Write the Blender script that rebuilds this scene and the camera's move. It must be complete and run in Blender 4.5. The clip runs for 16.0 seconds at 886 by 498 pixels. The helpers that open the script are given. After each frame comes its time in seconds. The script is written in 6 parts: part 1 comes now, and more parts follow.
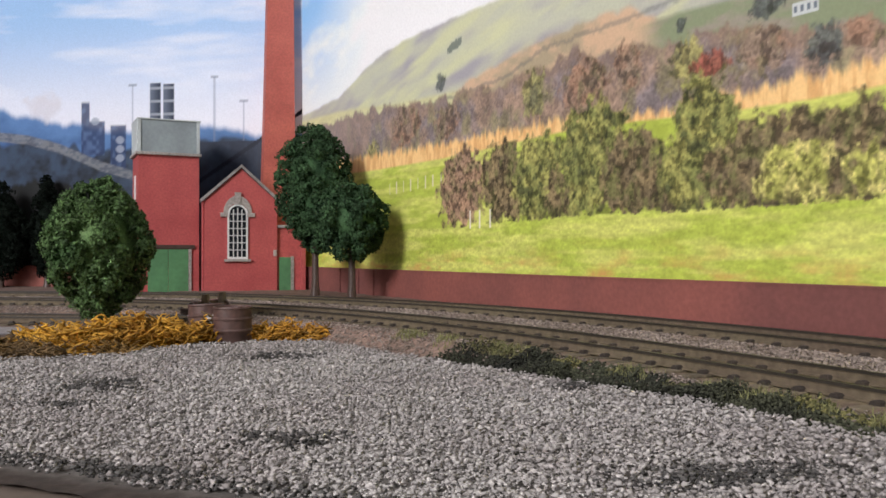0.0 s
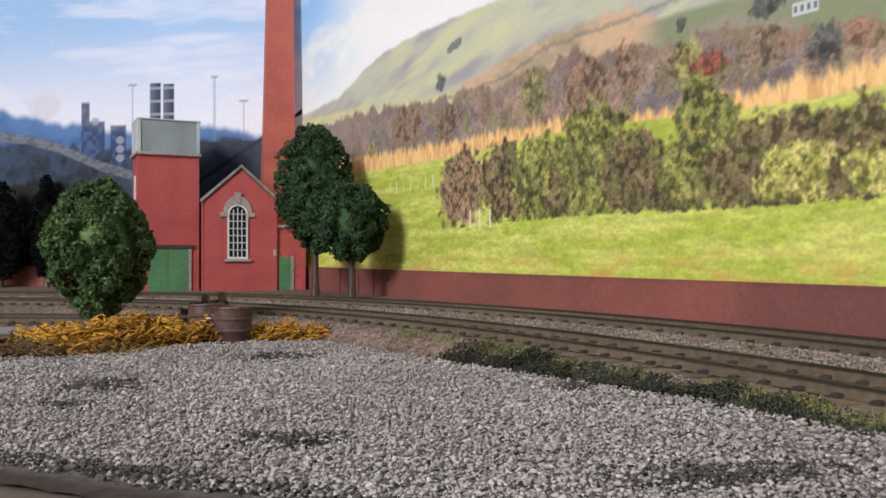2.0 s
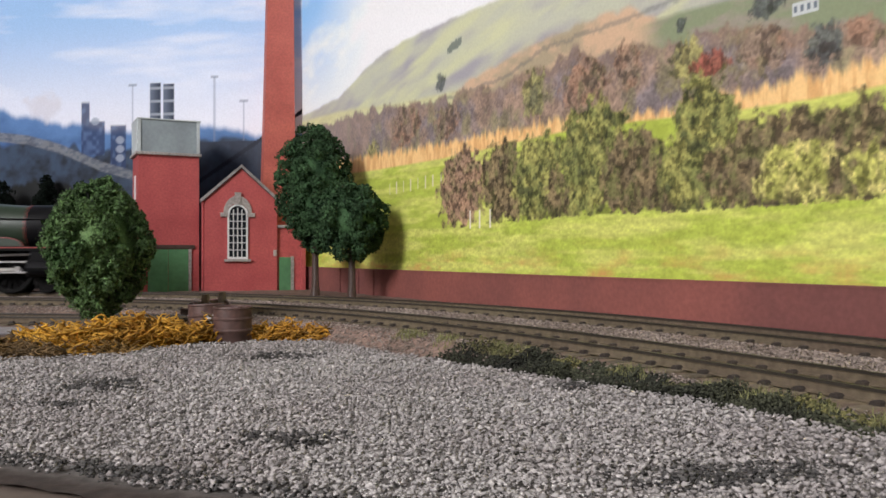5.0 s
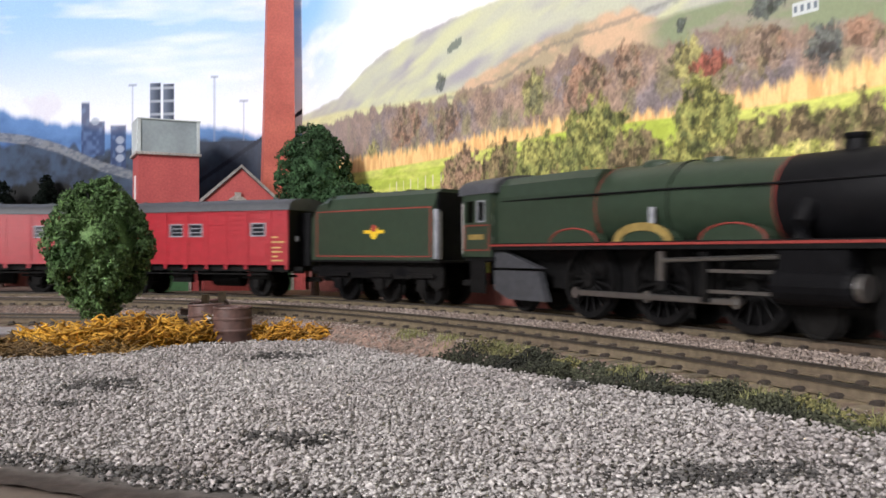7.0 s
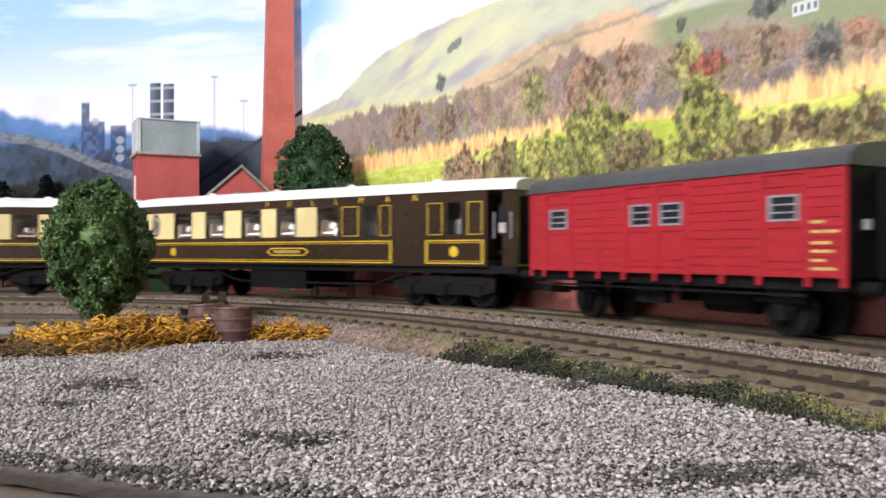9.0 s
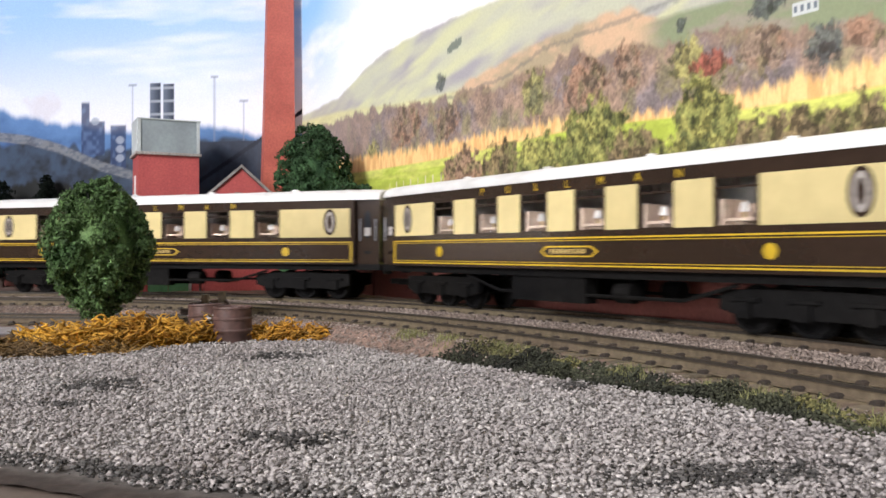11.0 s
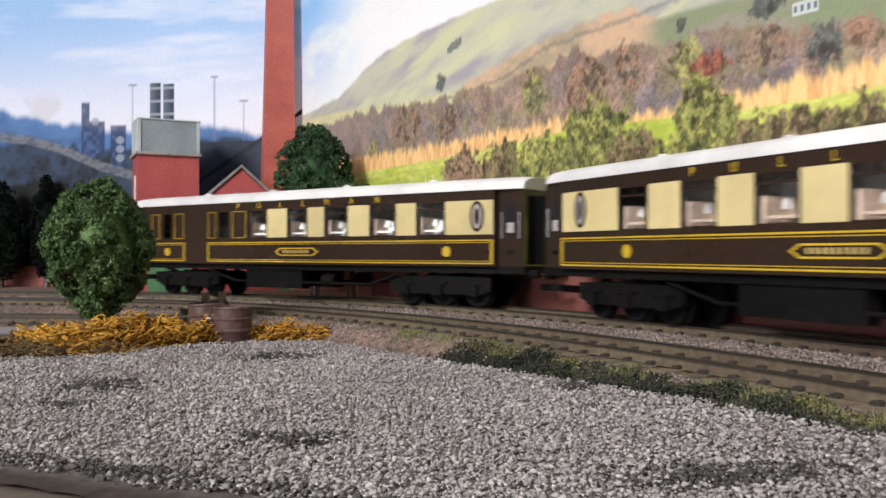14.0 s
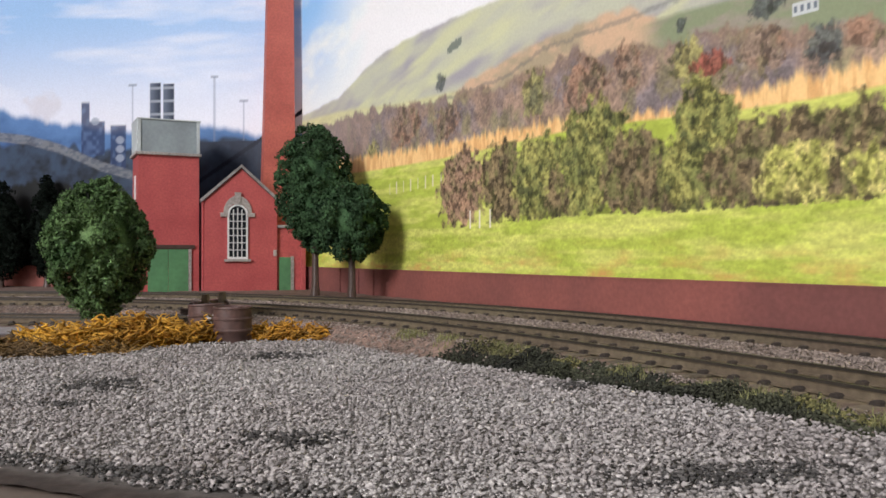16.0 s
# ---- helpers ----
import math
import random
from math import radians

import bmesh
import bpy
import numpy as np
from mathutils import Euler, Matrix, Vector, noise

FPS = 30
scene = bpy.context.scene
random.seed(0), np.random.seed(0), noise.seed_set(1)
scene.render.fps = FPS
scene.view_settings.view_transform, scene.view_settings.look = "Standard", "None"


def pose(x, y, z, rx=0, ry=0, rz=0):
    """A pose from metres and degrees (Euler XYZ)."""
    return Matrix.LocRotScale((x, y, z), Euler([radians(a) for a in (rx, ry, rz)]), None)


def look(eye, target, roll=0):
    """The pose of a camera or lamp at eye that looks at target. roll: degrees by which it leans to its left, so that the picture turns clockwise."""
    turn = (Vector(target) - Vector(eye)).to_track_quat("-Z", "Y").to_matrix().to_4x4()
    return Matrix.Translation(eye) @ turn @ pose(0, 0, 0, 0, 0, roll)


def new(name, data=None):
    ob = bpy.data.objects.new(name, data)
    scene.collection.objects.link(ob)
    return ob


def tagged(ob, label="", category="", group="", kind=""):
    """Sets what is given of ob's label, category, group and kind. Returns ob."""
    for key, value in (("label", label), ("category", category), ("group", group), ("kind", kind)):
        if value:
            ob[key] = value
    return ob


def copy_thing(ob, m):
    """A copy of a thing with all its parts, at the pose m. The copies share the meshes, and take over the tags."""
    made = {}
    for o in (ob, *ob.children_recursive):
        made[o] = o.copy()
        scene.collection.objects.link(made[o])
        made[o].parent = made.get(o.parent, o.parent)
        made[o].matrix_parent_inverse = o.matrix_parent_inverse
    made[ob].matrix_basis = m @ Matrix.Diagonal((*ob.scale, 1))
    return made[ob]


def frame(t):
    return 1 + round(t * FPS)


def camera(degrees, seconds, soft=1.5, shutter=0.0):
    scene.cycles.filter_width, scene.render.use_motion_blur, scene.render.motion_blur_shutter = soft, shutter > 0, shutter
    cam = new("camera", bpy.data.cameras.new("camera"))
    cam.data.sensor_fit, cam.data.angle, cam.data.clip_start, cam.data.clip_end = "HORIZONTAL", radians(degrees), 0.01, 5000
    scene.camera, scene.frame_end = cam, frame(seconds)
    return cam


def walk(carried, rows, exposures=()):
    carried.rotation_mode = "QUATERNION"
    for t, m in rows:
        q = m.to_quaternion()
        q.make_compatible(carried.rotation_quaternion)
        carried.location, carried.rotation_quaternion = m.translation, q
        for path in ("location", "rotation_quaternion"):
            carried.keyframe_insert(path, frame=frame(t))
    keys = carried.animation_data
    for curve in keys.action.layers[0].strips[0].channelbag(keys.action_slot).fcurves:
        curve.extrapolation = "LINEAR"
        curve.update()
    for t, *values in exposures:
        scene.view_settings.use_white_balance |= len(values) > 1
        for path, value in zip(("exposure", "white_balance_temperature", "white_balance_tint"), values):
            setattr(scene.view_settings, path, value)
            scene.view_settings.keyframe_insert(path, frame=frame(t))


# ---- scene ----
cam = camera(55.2, 16.0, soft=1.6, shutter=0.35)
EYE = pose(0, 0, 0.054, 90.23, 0, 0)
walk(cam, [(0.0, EYE), (16.0, EYE)],
     exposures=[(0.0, -0.1), (4.4, -0.1), (6.3, 0.0), (7.0, 0.32), (9.0, 0.4), (11.4, 0.18), (12.6, 0.1), (13.6, 0.03), (14.5, -0.05), (15.4, -0.1), (16.0, -0.1)])

# ---------------------------------------------------------------- light
world = bpy.data.worlds.new("world")
scene.world = world
world.use_nodes = True
sky = world.node_tree.nodes.new("ShaderNodeTexSky")
sky.sky_type, sky.sun_disc = "NISHITA", False
sky.sun_elevation, sky.sun_rotation = radians(35), radians(200)
world.node_tree.links.new(sky.outputs[0], world.node_tree.nodes["Background"].inputs[0])
world.node_tree.nodes["Background"].inputs[1].default_value = 0.1


def area_lamp(name, m, wide, high, watts, colour):
    data = bpy.data.lights.new(name, "AREA")
    data.shape, data.size, data.size_y, data.energy, data.color = "RECTANGLE", wide, high, watts, colour
    ob = new(name, data)
    ob.matrix_world = m
    return ob


# daylight in the opening of the room's window, and an unseen overhead lamp added as fill
area_lamp("window_light", look((-1.28, -1.36, 1.16), (-0.05, 0.45, 0.05)), 0.6, 0.7, 57, (0.985, 0.955, 0.985))
area_lamp("window_light", look((-1.38, -1.78, 0.12), (-0.1, 0.42, 0.06)), 0.85, 0.36, 13, (0.985, 0.965, 0.985))
area_lamp("overhead_fill", look((0.0, -0.25, 1.49), (0.0, -0.25, 0.0)), 0.5, 0.5, 5.0, (1.0, 0.955, 0.95))


# ---------------------------------------------------------------- materials
def links(mat):
    return mat.node_tree.nodes, mat.node_tree.links


def surface(name, colour, rough=0.6, metal=0.0, vary=0.25, grain=400.0, big=30.0, bump=0.1, second=None, attribute="",
            island=0.0, spec=0.5, random_object=0.0, bump_scale=None):
    """A paint or mineral surface: two scales of tone, fine relief, uneven gloss."""
    mat = bpy.data.materials.new(name)
    mat.use_nodes = True
    n, l = links(mat)
    bsdf = n["Principled BSDF"]
    bsdf.inputs["Metallic"].default_value = metal
    bsdf.inputs["Specular IOR Level"].default_value = spec
    coord = n.new("ShaderNodeTexCoord")
    fine, wide = n.new("ShaderNodeTexNoise"), n.new("ShaderNodeTexNoise")
    for node, scale in ((fine, grain), (wide, big)):
        node.inputs["Scale"].default_value = scale
        node.inputs["Detail"].default_value = 5.0
        l.new(coord.outputs["Object"], node.inputs["Vector"])
    if attribute:
        src = n.new("ShaderNodeAttribute")
        src.attribute_name = attribute
        base = src.outputs["Color"]
    else:
        src = n.new("ShaderNodeMix")
        src.data_type = "RGBA"
        src.inputs[6].default_value = (*colour, 1)
        src.inputs[7].default_value = (*(second or [c * 0.72 for c in colour]), 1)
        ramp = n.new("ShaderNodeMapRange")
        ramp.inputs[1].default_value, ramp.inputs[2].default_value = 0.38, 0.66
        l.new(wide.outputs["Fac"], ramp.inputs[0])
        l.new(ramp.outputs[0], src.inputs[0])
        base = src.outputs[2]
    hsv = n.new("ShaderNodeHueSaturation")
    l.new(base, hsv.inputs["Color"])
    tone = n.new("ShaderNodeMapRange")
    tone.inputs[1].default_value, tone.inputs[2].default_value = 0.3, 0.7
    tone.inputs[3].default_value, tone.inputs[4].default_value = 1 - vary, 1 + vary
    l.new(fine.outputs["Fac"], tone.inputs[0])
    value = tone.outputs[0]
    for amount, node_type, socket in ((island, "ShaderNodeNewGeometry", "Random Per Island"), (random_object, "ShaderNodeObjectInfo", "Random")):
        if amount:
            rnd, spread, times = n.new(node_type), n.new("ShaderNodeMapRange"), n.new("ShaderNodeMath")
            spread.inputs[3].default_value, spread.inputs[4].default_value = 1 - amount, 1 + amount
            times.operation = "MULTIPLY"
            l.new(rnd.outputs[socket], spread.inputs[0])
            l.new(spread.outputs[0], times.inputs[0])
            l.new(value, times.inputs[1])
            value = times.outputs[0]
    l.new(value, hsv.inputs["Value"])
    l.new(hsv.outputs[0], bsdf.inputs["Base Color"])
    gloss = n.new("ShaderNodeMapRange")
    gloss.inputs[3].default_value, gloss.inputs[4].default_value = max(rough - 0.12, 0.05), min(rough + 0.12, 1)
    l.new(wide.outputs["Fac"], gloss.inputs[0])
    l.new(gloss.outputs[0], bsdf.inputs["Roughness"])
    if bump:
        relief = n.new("ShaderNodeBump")
        relief.inputs["Strength"].default_value = bump
        relief.inputs["Distance"].default_value = 0.0004
        l.new(fine.outputs["Fac"], relief.inputs["Height"])
        l.new(relief.outputs[0], bsdf.inputs["Normal"])
    return mat


def clear_glass(name):
    mat = bpy.data.materials.new(name)
    mat.use_nodes = True
    b = links(mat)[0]["Principled BSDF"]
    b.inputs["Base Color"].default_value = (0.9, 0.93, 0.93, 1)
    b.inputs["Roughness"].default_value, b.inputs["IOR"].default_value = 0.04, 1.2
    b.inputs["Transmission Weight"].default_value = 1.0
    return mat


GRAVEL = surface("grey_gravel", (0.435, 0.41, 0.393), 0.85, vary=0.2, grain=900, big=25, bump=0.3, second=(0.36, 0.33, 0.318), island=0.38, spec=0.4)
DUST_SHADE = surface("dust_and_shade_gravel", (0.10, 0.095, 0.09), 0.9, vary=0.3, grain=900, island=0.4)
BALLAST = surface("brown_ballast", (0.29, 0.24, 0.21), 0.9, vary=0.3, grain=900, big=40, second=(0.19, 0.15, 0.125), island=0.45, spec=0.25)
EARTH = surface("painted_earth", (0.2, 0.15, 0.12), 0.92, vary=0.3, grain=500, bump=0.8, attribute="tint")
SLEEPER = surface("tan_sleeper", (0.175, 0.142, 0.092), 0.75, vary=0.3, grain=700, second=(0.125, 0.10, 0.066), random_object=0.35)
CHAIR = surface("rail_chair", (0.05, 0.038, 0.03), 0.7, grain=900)
RAIL = surface("weathered_rail", (0.150, 0.122, 0.078), 0.75, vary=0.25, grain=500, big=12, second=(0.115, 0.085, 0.062), spec=0.25)
RAIL_TOP = surface("rail_head", (0.05, 0.042, 0.034), 0.5, metal=0.3, vary=0.2, grain=300)
WOOD = surface("board_edge", (0.15, 0.115, 0.09), 0.7, grain=250, big=20)
MOSS_OLIVE = surface("olive_scatter", (0.17, 0.16, 0.065), 0.95, vary=0.4, grain=900, big=60, second=(0.09, 0.085, 0.045), island=0.5, spec=0.15)
MOSS = surface("bank_scatter", (0.062, 0.066, 0.042), 0.9, vary=0.4, grain=900, big=60, second=(0.026, 0.027, 0.024), island=0.6, spec=0.15)
STRAW = surface("straw_tuft", (0.24, 0.24, 0.10), 0.9, grain=900, island=0.5)
LICHEN = surface("ochre_lichen", (0.62, 0.35, 0.04), 0.75, vary=0.25, grain=700, second=(0.40, 0.19, 0.02), island=0.45)
LICHEN_DARK = surface("brown_lichen", (0.13, 0.085, 0.04), 0.85, vary=0.3, grain=700, second=(0.25, 0.14, 0.03), island=0.4)
LEAF = surface("foam_leaf", (0.098, 0.168, 0.056), 0.65, vary=0.35, grain=1200, big=70, bump=0.5, second=(0.046, 0.094, 0.03), island=0.65, spec=0.25)
LEAF_DARK = surface("dark_foam_leaf", (0.050, 0.105, 0.042), 0.85, vary=0.35, grain=1200, big=70, bump=1.0, second=(0.024, 0.054, 0.024), island=0.5, spec=0.25)
# conifer green taken near black: the left corner's shade is in the colour
LEAF_SHADED = surface("shaded_conifer", (0.006, 0.010, 0.007), 0.95, vary=0.3, grain=900, island=0.3, spec=0.1)
BARK = surface("plastic_bark", (0.085, 0.055, 0.045), 0.35, grain=500, bump=0.4)
WALL_RED = surface("printed_brick_wall", (0.32, 0.10, 0.078), 0.7, vary=0.12, grain=600, big=13, second=(0.17, 0.06, 0.052))
HOUSE_RED = surface("brick_red_card", (0.47, 0.092, 0.088), 0.7, vary=0.16, grain=800, big=60, second=(0.40, 0.072, 0.072))
STACK_RED = surface("chimney_brick", (0.50, 0.125, 0.09), 0.7, vary=0.16, grain=800, big=40, second=(0.38, 0.085, 0.065))
STONE = surface("grey_stone", (0.40, 0.36, 0.33), 0.8, grain=700)
TANK_GREY = surface("tank_grey", (0.29, 0.34, 0.36), 0.6, vary=0.08, grain=500, big=50)
TANK_LIGHT = surface("tank_edge", (0.55, 0.60, 0.60), 0.6, vary=0.08)
ROOF_SLATE = surface("roof_card", (0.30, 0.28, 0.27), 0.8)
DOOR_GREEN = surface("door_green", (0.105, 0.27, 0.12), 0.6, vary=0.12)
WHITE = surface("white_paint", (0.80, 0.80, 0.78), 0.5, vary=0.05)
DARK_GLASS = surface("dark_pane", (0.02, 0.022, 0.028), 0.12, vary=0.1)
BLACK = surface("frame_black", (0.0065, 0.0065, 0.007), 0.6, vary=0.3, spec=0.1, second=(0.010, 0.0095, 0.009))
SOOT = surface("satin_black", (0.006, 0.006, 0.007), 0.5, vary=0.2, spec=0.12)
LOCO_GREEN = surface("brunswick_green", (0.025, 0.042, 0.025), 0.42, vary=0.12, grain=300, big=25, second=(0.022, 0.037, 0.022))
LINE_RED = surface("lining_orange", (0.30, 0.045, 0.035), 0.5, vary=0.1)
CAB_GREY = surface("cab_roof_grey", (0.055, 0.057, 0.064), 0.6)
PALE_GREY = surface("pale_grey_metal", (0.32, 0.33, 0.36), 0.5, metal=0.2)
STEEL = surface("bright_steel", (0.42, 0.40, 0.38), 0.32, metal=0.9, vary=0.08)
BRASS = surface("brass_plate", (0.42, 0.30, 0.10), 0.4, metal=0.4)
GOLD = surface("dull_gold_lettering", (0.62, 0.46, 0.16), 0.5, vary=0.2)
YELLOW = surface("lining_yellow", (0.70, 0.47, 0.025), 0.5, vary=0.1)
CREAM = surface("coach_cream", (0.80, 0.67, 0.33), 0.2, vary=0.05, grain=200, big=15, spec=0.65)
UMBER = surface("coach_umber", (0.040, 0.024, 0.016), 0.18, vary=0.1, grain=300, big=20, spec=0.7)
ROOF_WHITE = surface("coach_roof_white", (0.82, 0.82, 0.80), 0.5, vary=0.04, grain=300)
VAN_RED = surface("van_red", (0.38, 0.020, 0.032), 0.34, spec=0.75, vary=0.1, grain=300, big=20, second=(0.34, 0.016, 0.025))
VAN_ROOF = surface("van_roof_grey", (0.062, 0.066, 0.075), 0.6, vary=0.12)
SEAT = surface("coach_seat", (0.50, 0.37, 0.29), 0.7)
RUST = surface("rusty_drum", (0.115, 0.062, 0.05), 0.55, vary=0.3, grain=500, second=(0.08, 0.045, 0.04))
BUFFER_RED = surface("buffer_beam_red", (0.62, 0.035, 0.02), 0.45)
ROOM_PAINT = surface("room_wall_paint", (0.34, 0.32, 0.29), 0.9, vary=0.04, grain=60, big=3)
ROOM_FLOOR = surface("room_carpet", (0.18, 0.16, 0.15), 0.95, grain=300)
PRINT = surface("printed_paper", (0.5, 0.5, 0.5), 0.55, vary=0.05, grain=900, big=12, bump=0.0, attribute="tint", spec=0.3)
GLASS = clear_glass("window_glass")

MM = 0.001


# ---------------------------------------------------------------- mesh tools (millimetres in, metres out)
class Shape:
    def __init__(self):
        self.v, self.f, self.smooth = [], [], False

    def add(self, verts, faces):
        k = len(self.v)
        self.v += [tuple(p) for p in verts]
        self.f += [tuple(i + k for i in q) for q in faces]
        return self

    def box(self, x0, x1, y0, y1, z0, z1, b=0.0):
        if b <= 0:
            c = [(x, y, z) for x in (x0, x1) for y in (y0, y1) for z in (z0, z1)]
            return self.add(c, [(0, 1, 3, 2), (4, 6, 7, 5), (0, 4, 5, 1), (2, 3, 7, 6), (0, 2, 6, 4), (1, 5, 7, 3)])
        bm = bmesh.new()
        bmesh.ops.create_cube(bm, size=1.0)
        for p in bm.verts:
            p.co = ((x0 + x1) / 2 + p.co.x * (x1 - x0), (y0 + y1) / 2 + p.co.y * (y1 - y0), (z0 + z1) / 2 + p.co.z * (z1 - z0))
        bmesh.ops.bevel(bm, geom=bm.edges[:], offset=b, segments=1, affect="EDGES")
        bm.verts.index_update()
        self.add([p.co[:] for p in bm.verts], [[p.index for p in q.verts] for q in bm.faces])
        bm.free()
        return self

    def loft(self, rings, closed=True, cap=True):
        n, faces = len(rings[0]), []
        for r in range(len(rings) - 1):
            for i in range(n if closed else n - 1):
                j = (i + 1) % n
                faces.append((r * n + i, r * n + j, (r + 1) * n + j, (r + 1) * n + i))
        if cap:
            faces += [tuple(range(n))[::-1], tuple(range((len(rings) - 1) * n, len(rings) * n))]
        return self.add([p for ring in rings for p in ring], faces)

    def prism(self, outline, a0, a1, axis="x"):
        put = {"x": lambda a, p: (a, p[0], p[1]), "y": lambda a, p: (p[0], a, p[1]), "z": lambda a, p: (p[0], p[1], a)}[axis]
        return self.loft([[put(a, p) for p in outline] for a in (a0, a1)])

    def rod(self, p, q, r, n=8, r2=None):
        p, q = Vector(p), Vector(q)
        d = (q - p).normalized()
        s = d.orthogonal().normalized()
        t = d.cross(s)
        ring = [s * math.cos(i * math.tau / n) + t * math.sin(i * math.tau / n) for i in range(n)]
        return self.loft([[p + c * r for c in ring], [q + c * (r if r2 is None else r2) for c in ring]])

    def lathe(self, profile, centre=(0, 0, 0), axis="z", n=20):
        turn = {"z": lambda r, h, c, s: (r * c, r * s, h), "y": lambda r, h, c, s: (r * c, h, r * s), "x": lambda r, h, c, s: (h, r * c, r * s)}[axis]
        rings = [[Vector(turn(r, h, math.cos(i * math.tau / n), math.sin(i * math.tau / n))) + Vector(centre) for i in range(n)] for r, h in profile]
        return self.loft(rings)

    def tube(self, path, r, n=6):
        rings = []
        for i, p in enumerate(path):
            p = Vector(p)
            d = (Vector(path[min(i + 1, len(path) - 1)]) - Vector(path[max(i - 1, 0)])).normalized()
            s = d.cross(Vector((0.13, 0.21, 1))).normalized()
            t = d.cross(s)
            rings.append([p + (s * math.cos(k * math.tau / n) + t * math.sin(k * math.tau / n)) * r for k in range(n)])
        return self.loft(rings)

    def moved(self, m):
        self.v = [tuple(m @ Vector(p)) for p in self.v]
        return self

    def mesh(self, name, mat):
        me = bpy.data.meshes.new(name)
        me.from_pydata([(x * MM, y * MM, z * MM) for x, y, z in self.v], [], self.f)
        bm = bmesh.new()
        bm.from_mesh(me)
        bmesh.ops.recalc_face_normals(bm, faces=bm.faces[:])
        bm.to_mesh(me)
        bm.free()
        if self.smooth:
            me.polygons.foreach_set("use_smooth", [True] * len(me.polygons))
            me.set_sharp_from_angle(angle=radians(40))
        me.materials.append(mat)
        return me


def part(name, shape, mat, parent=None, label="", at=None):
    ob = new(name, shape.mesh(name, mat) if isinstance(shape, Shape) else shape)
    if parent:
        ob.parent = parent
    if at:
        ob.location = [c * MM for c in at]
    return tagged(ob, label)


def thing(name, label, category, group="", kind="", m=None):
    ob = tagged(new(name), label, category, group, kind)
    if m:
        ob.matrix_world = m
    return ob


def quick(name, verts, faces, mat, smooth=False):
    """A mesh from arrays: verts in millimetres, faces all of one size."""
    verts, faces = np.asarray(verts, float) * MM, np.asarray(faces, int)
    me = bpy.data.meshes.new(name)
    me.vertices.add(len(verts))
    me.vertices.foreach_set("co", verts.ravel())
    k = faces.shape[1]
    me.loops.add(faces.size)
    me.loops.foreach_set("vertex_index", faces.ravel())
    me.polygons.add(len(faces))
    me.polygons.foreach_set("loop_start", np.arange(0, faces.size, k))
    me.polygons.foreach_set("loop_total", np.full(len(faces), k))
    if smooth:
        me.polygons.foreach_set("use_smooth", np.ones(len(faces), bool))
    me.update(calc_edges=True)
    me.materials.append(mat)
    return me


def tint(me, rgb):
    """A colour attribute, a row of linear red, green, blue for each vertex."""
    a = me.color_attributes.new("tint", "FLOAT_COLOR", "POINT")
    a.data.foreach_set("color", np.hstack([rgb, np.ones((len(rgb), 1))]).astype(np.float32).ravel())


def lin(r, g, b):
    """Linear colour from the usual 0 to 255."""
    c = np.array([r, g, b]) / 255.0
    return np.where(c <= 0.04045, c / 12.92, ((c + 0.055) / 1.055) ** 2.4)


def smooth(a, b, x):
    t = np.clip((x - a) / (b - a), 0, 1)
    return t * t * (3 - 2 * t)


def value_noise(x, y, seed):
    xi, yi = np.floor(x).astype(np.int64), np.floor(y).astype(np.int64)
    fx, fy = x - xi, y - yi
    fx, fy = fx * fx * (3 - 2 * fx), fy * fy * (3 - 2 * fy)

    def h(a, b):
        n = (a * 374761393 + b * 668265263 + seed * 974711) & 0x7FFFFFFF
        n = ((n ^ (n >> 13)) * 1274126177) & 0x7FFFFFFF
        return ((n ^ (n >> 16)) & 0xFFFF) / 65535.0

    return (h(xi, yi) * (1 - fx) + h(xi + 1, yi) * fx) * (1 - fy) + (h(xi, yi + 1) * (1 - fx) + h(xi + 1, yi + 1) * fx) * fy


def fbm(x, y, seed, octaves=4):
    total, amp, norm = 0, 1.0, 0
    for o in range(octaves):
        total = total + amp * value_noise(x * 2 ** o, y * 2 ** o, seed + 17 * o)
        norm += amp
        amp *= 0.55
    return total / norm


# ---------------------------------------------------------------- the line of the tracks
# Arc length s in millimetres along the outer track; the train runs towards growing s.
def bend(s):
    if s > 300:
        return 0.0
    return min(max(K0 + DK * s, 0.0011), 1 / 280)


K0, DK, HEAD0, X0, Y0 = 0.00246295, -6.2778e-06, -0.69474, -33.85, 390.45
LINE_S = np.arange(-3600.0, 2601.0, 2.0)
ZERO = int(np.argmin(abs(LINE_S)))
HEADING = np.zeros(len(LINE_S))
HEADING[ZERO] = HEAD0
for i in range(ZERO + 1, len(LINE_S)):
    HEADING[i] = HEADING[i - 1] - bend(LINE_S[i] - 1) * 2
for i in range(ZERO - 1, -1, -1):
    HEADING[i] = HEADING[i + 1] + bend(LINE_S[i] + 1) * 2 if LINE_S[i] > -250 else min(HEADING[i + 1] + 2 / 371, math.pi / 2)
LINE_X, LINE_Y = np.zeros(len(LINE_S)), np.zeros(len(LINE_S))
mid = (HEADING[1:] + HEADING[:-1]) / 2
LINE_X[1:], LINE_Y[1:] = np.cumsum(np.cos(mid) * 2), np.cumsum(np.sin(mid) * 2)
LINE_X += X0 - LINE_X[ZERO]
LINE_Y += Y0 - LINE_Y[ZERO]


def on_line(s, offset=0.0):
    """Place and heading at s; a positive offset lies towards the inside of the curve."""
    x, y, h = (np.interp(s, LINE_S, a) for a in (LINE_X, LINE_Y, HEADING))
    return x + offset * np.sin(h), y - offset * np.cos(h), h


OUTER_RAIL, INNER_RAIL, GRAVEL_Z, SIDE_Z = 32.25, 31.4, 24.0, 30.0
SPACING = 50.0


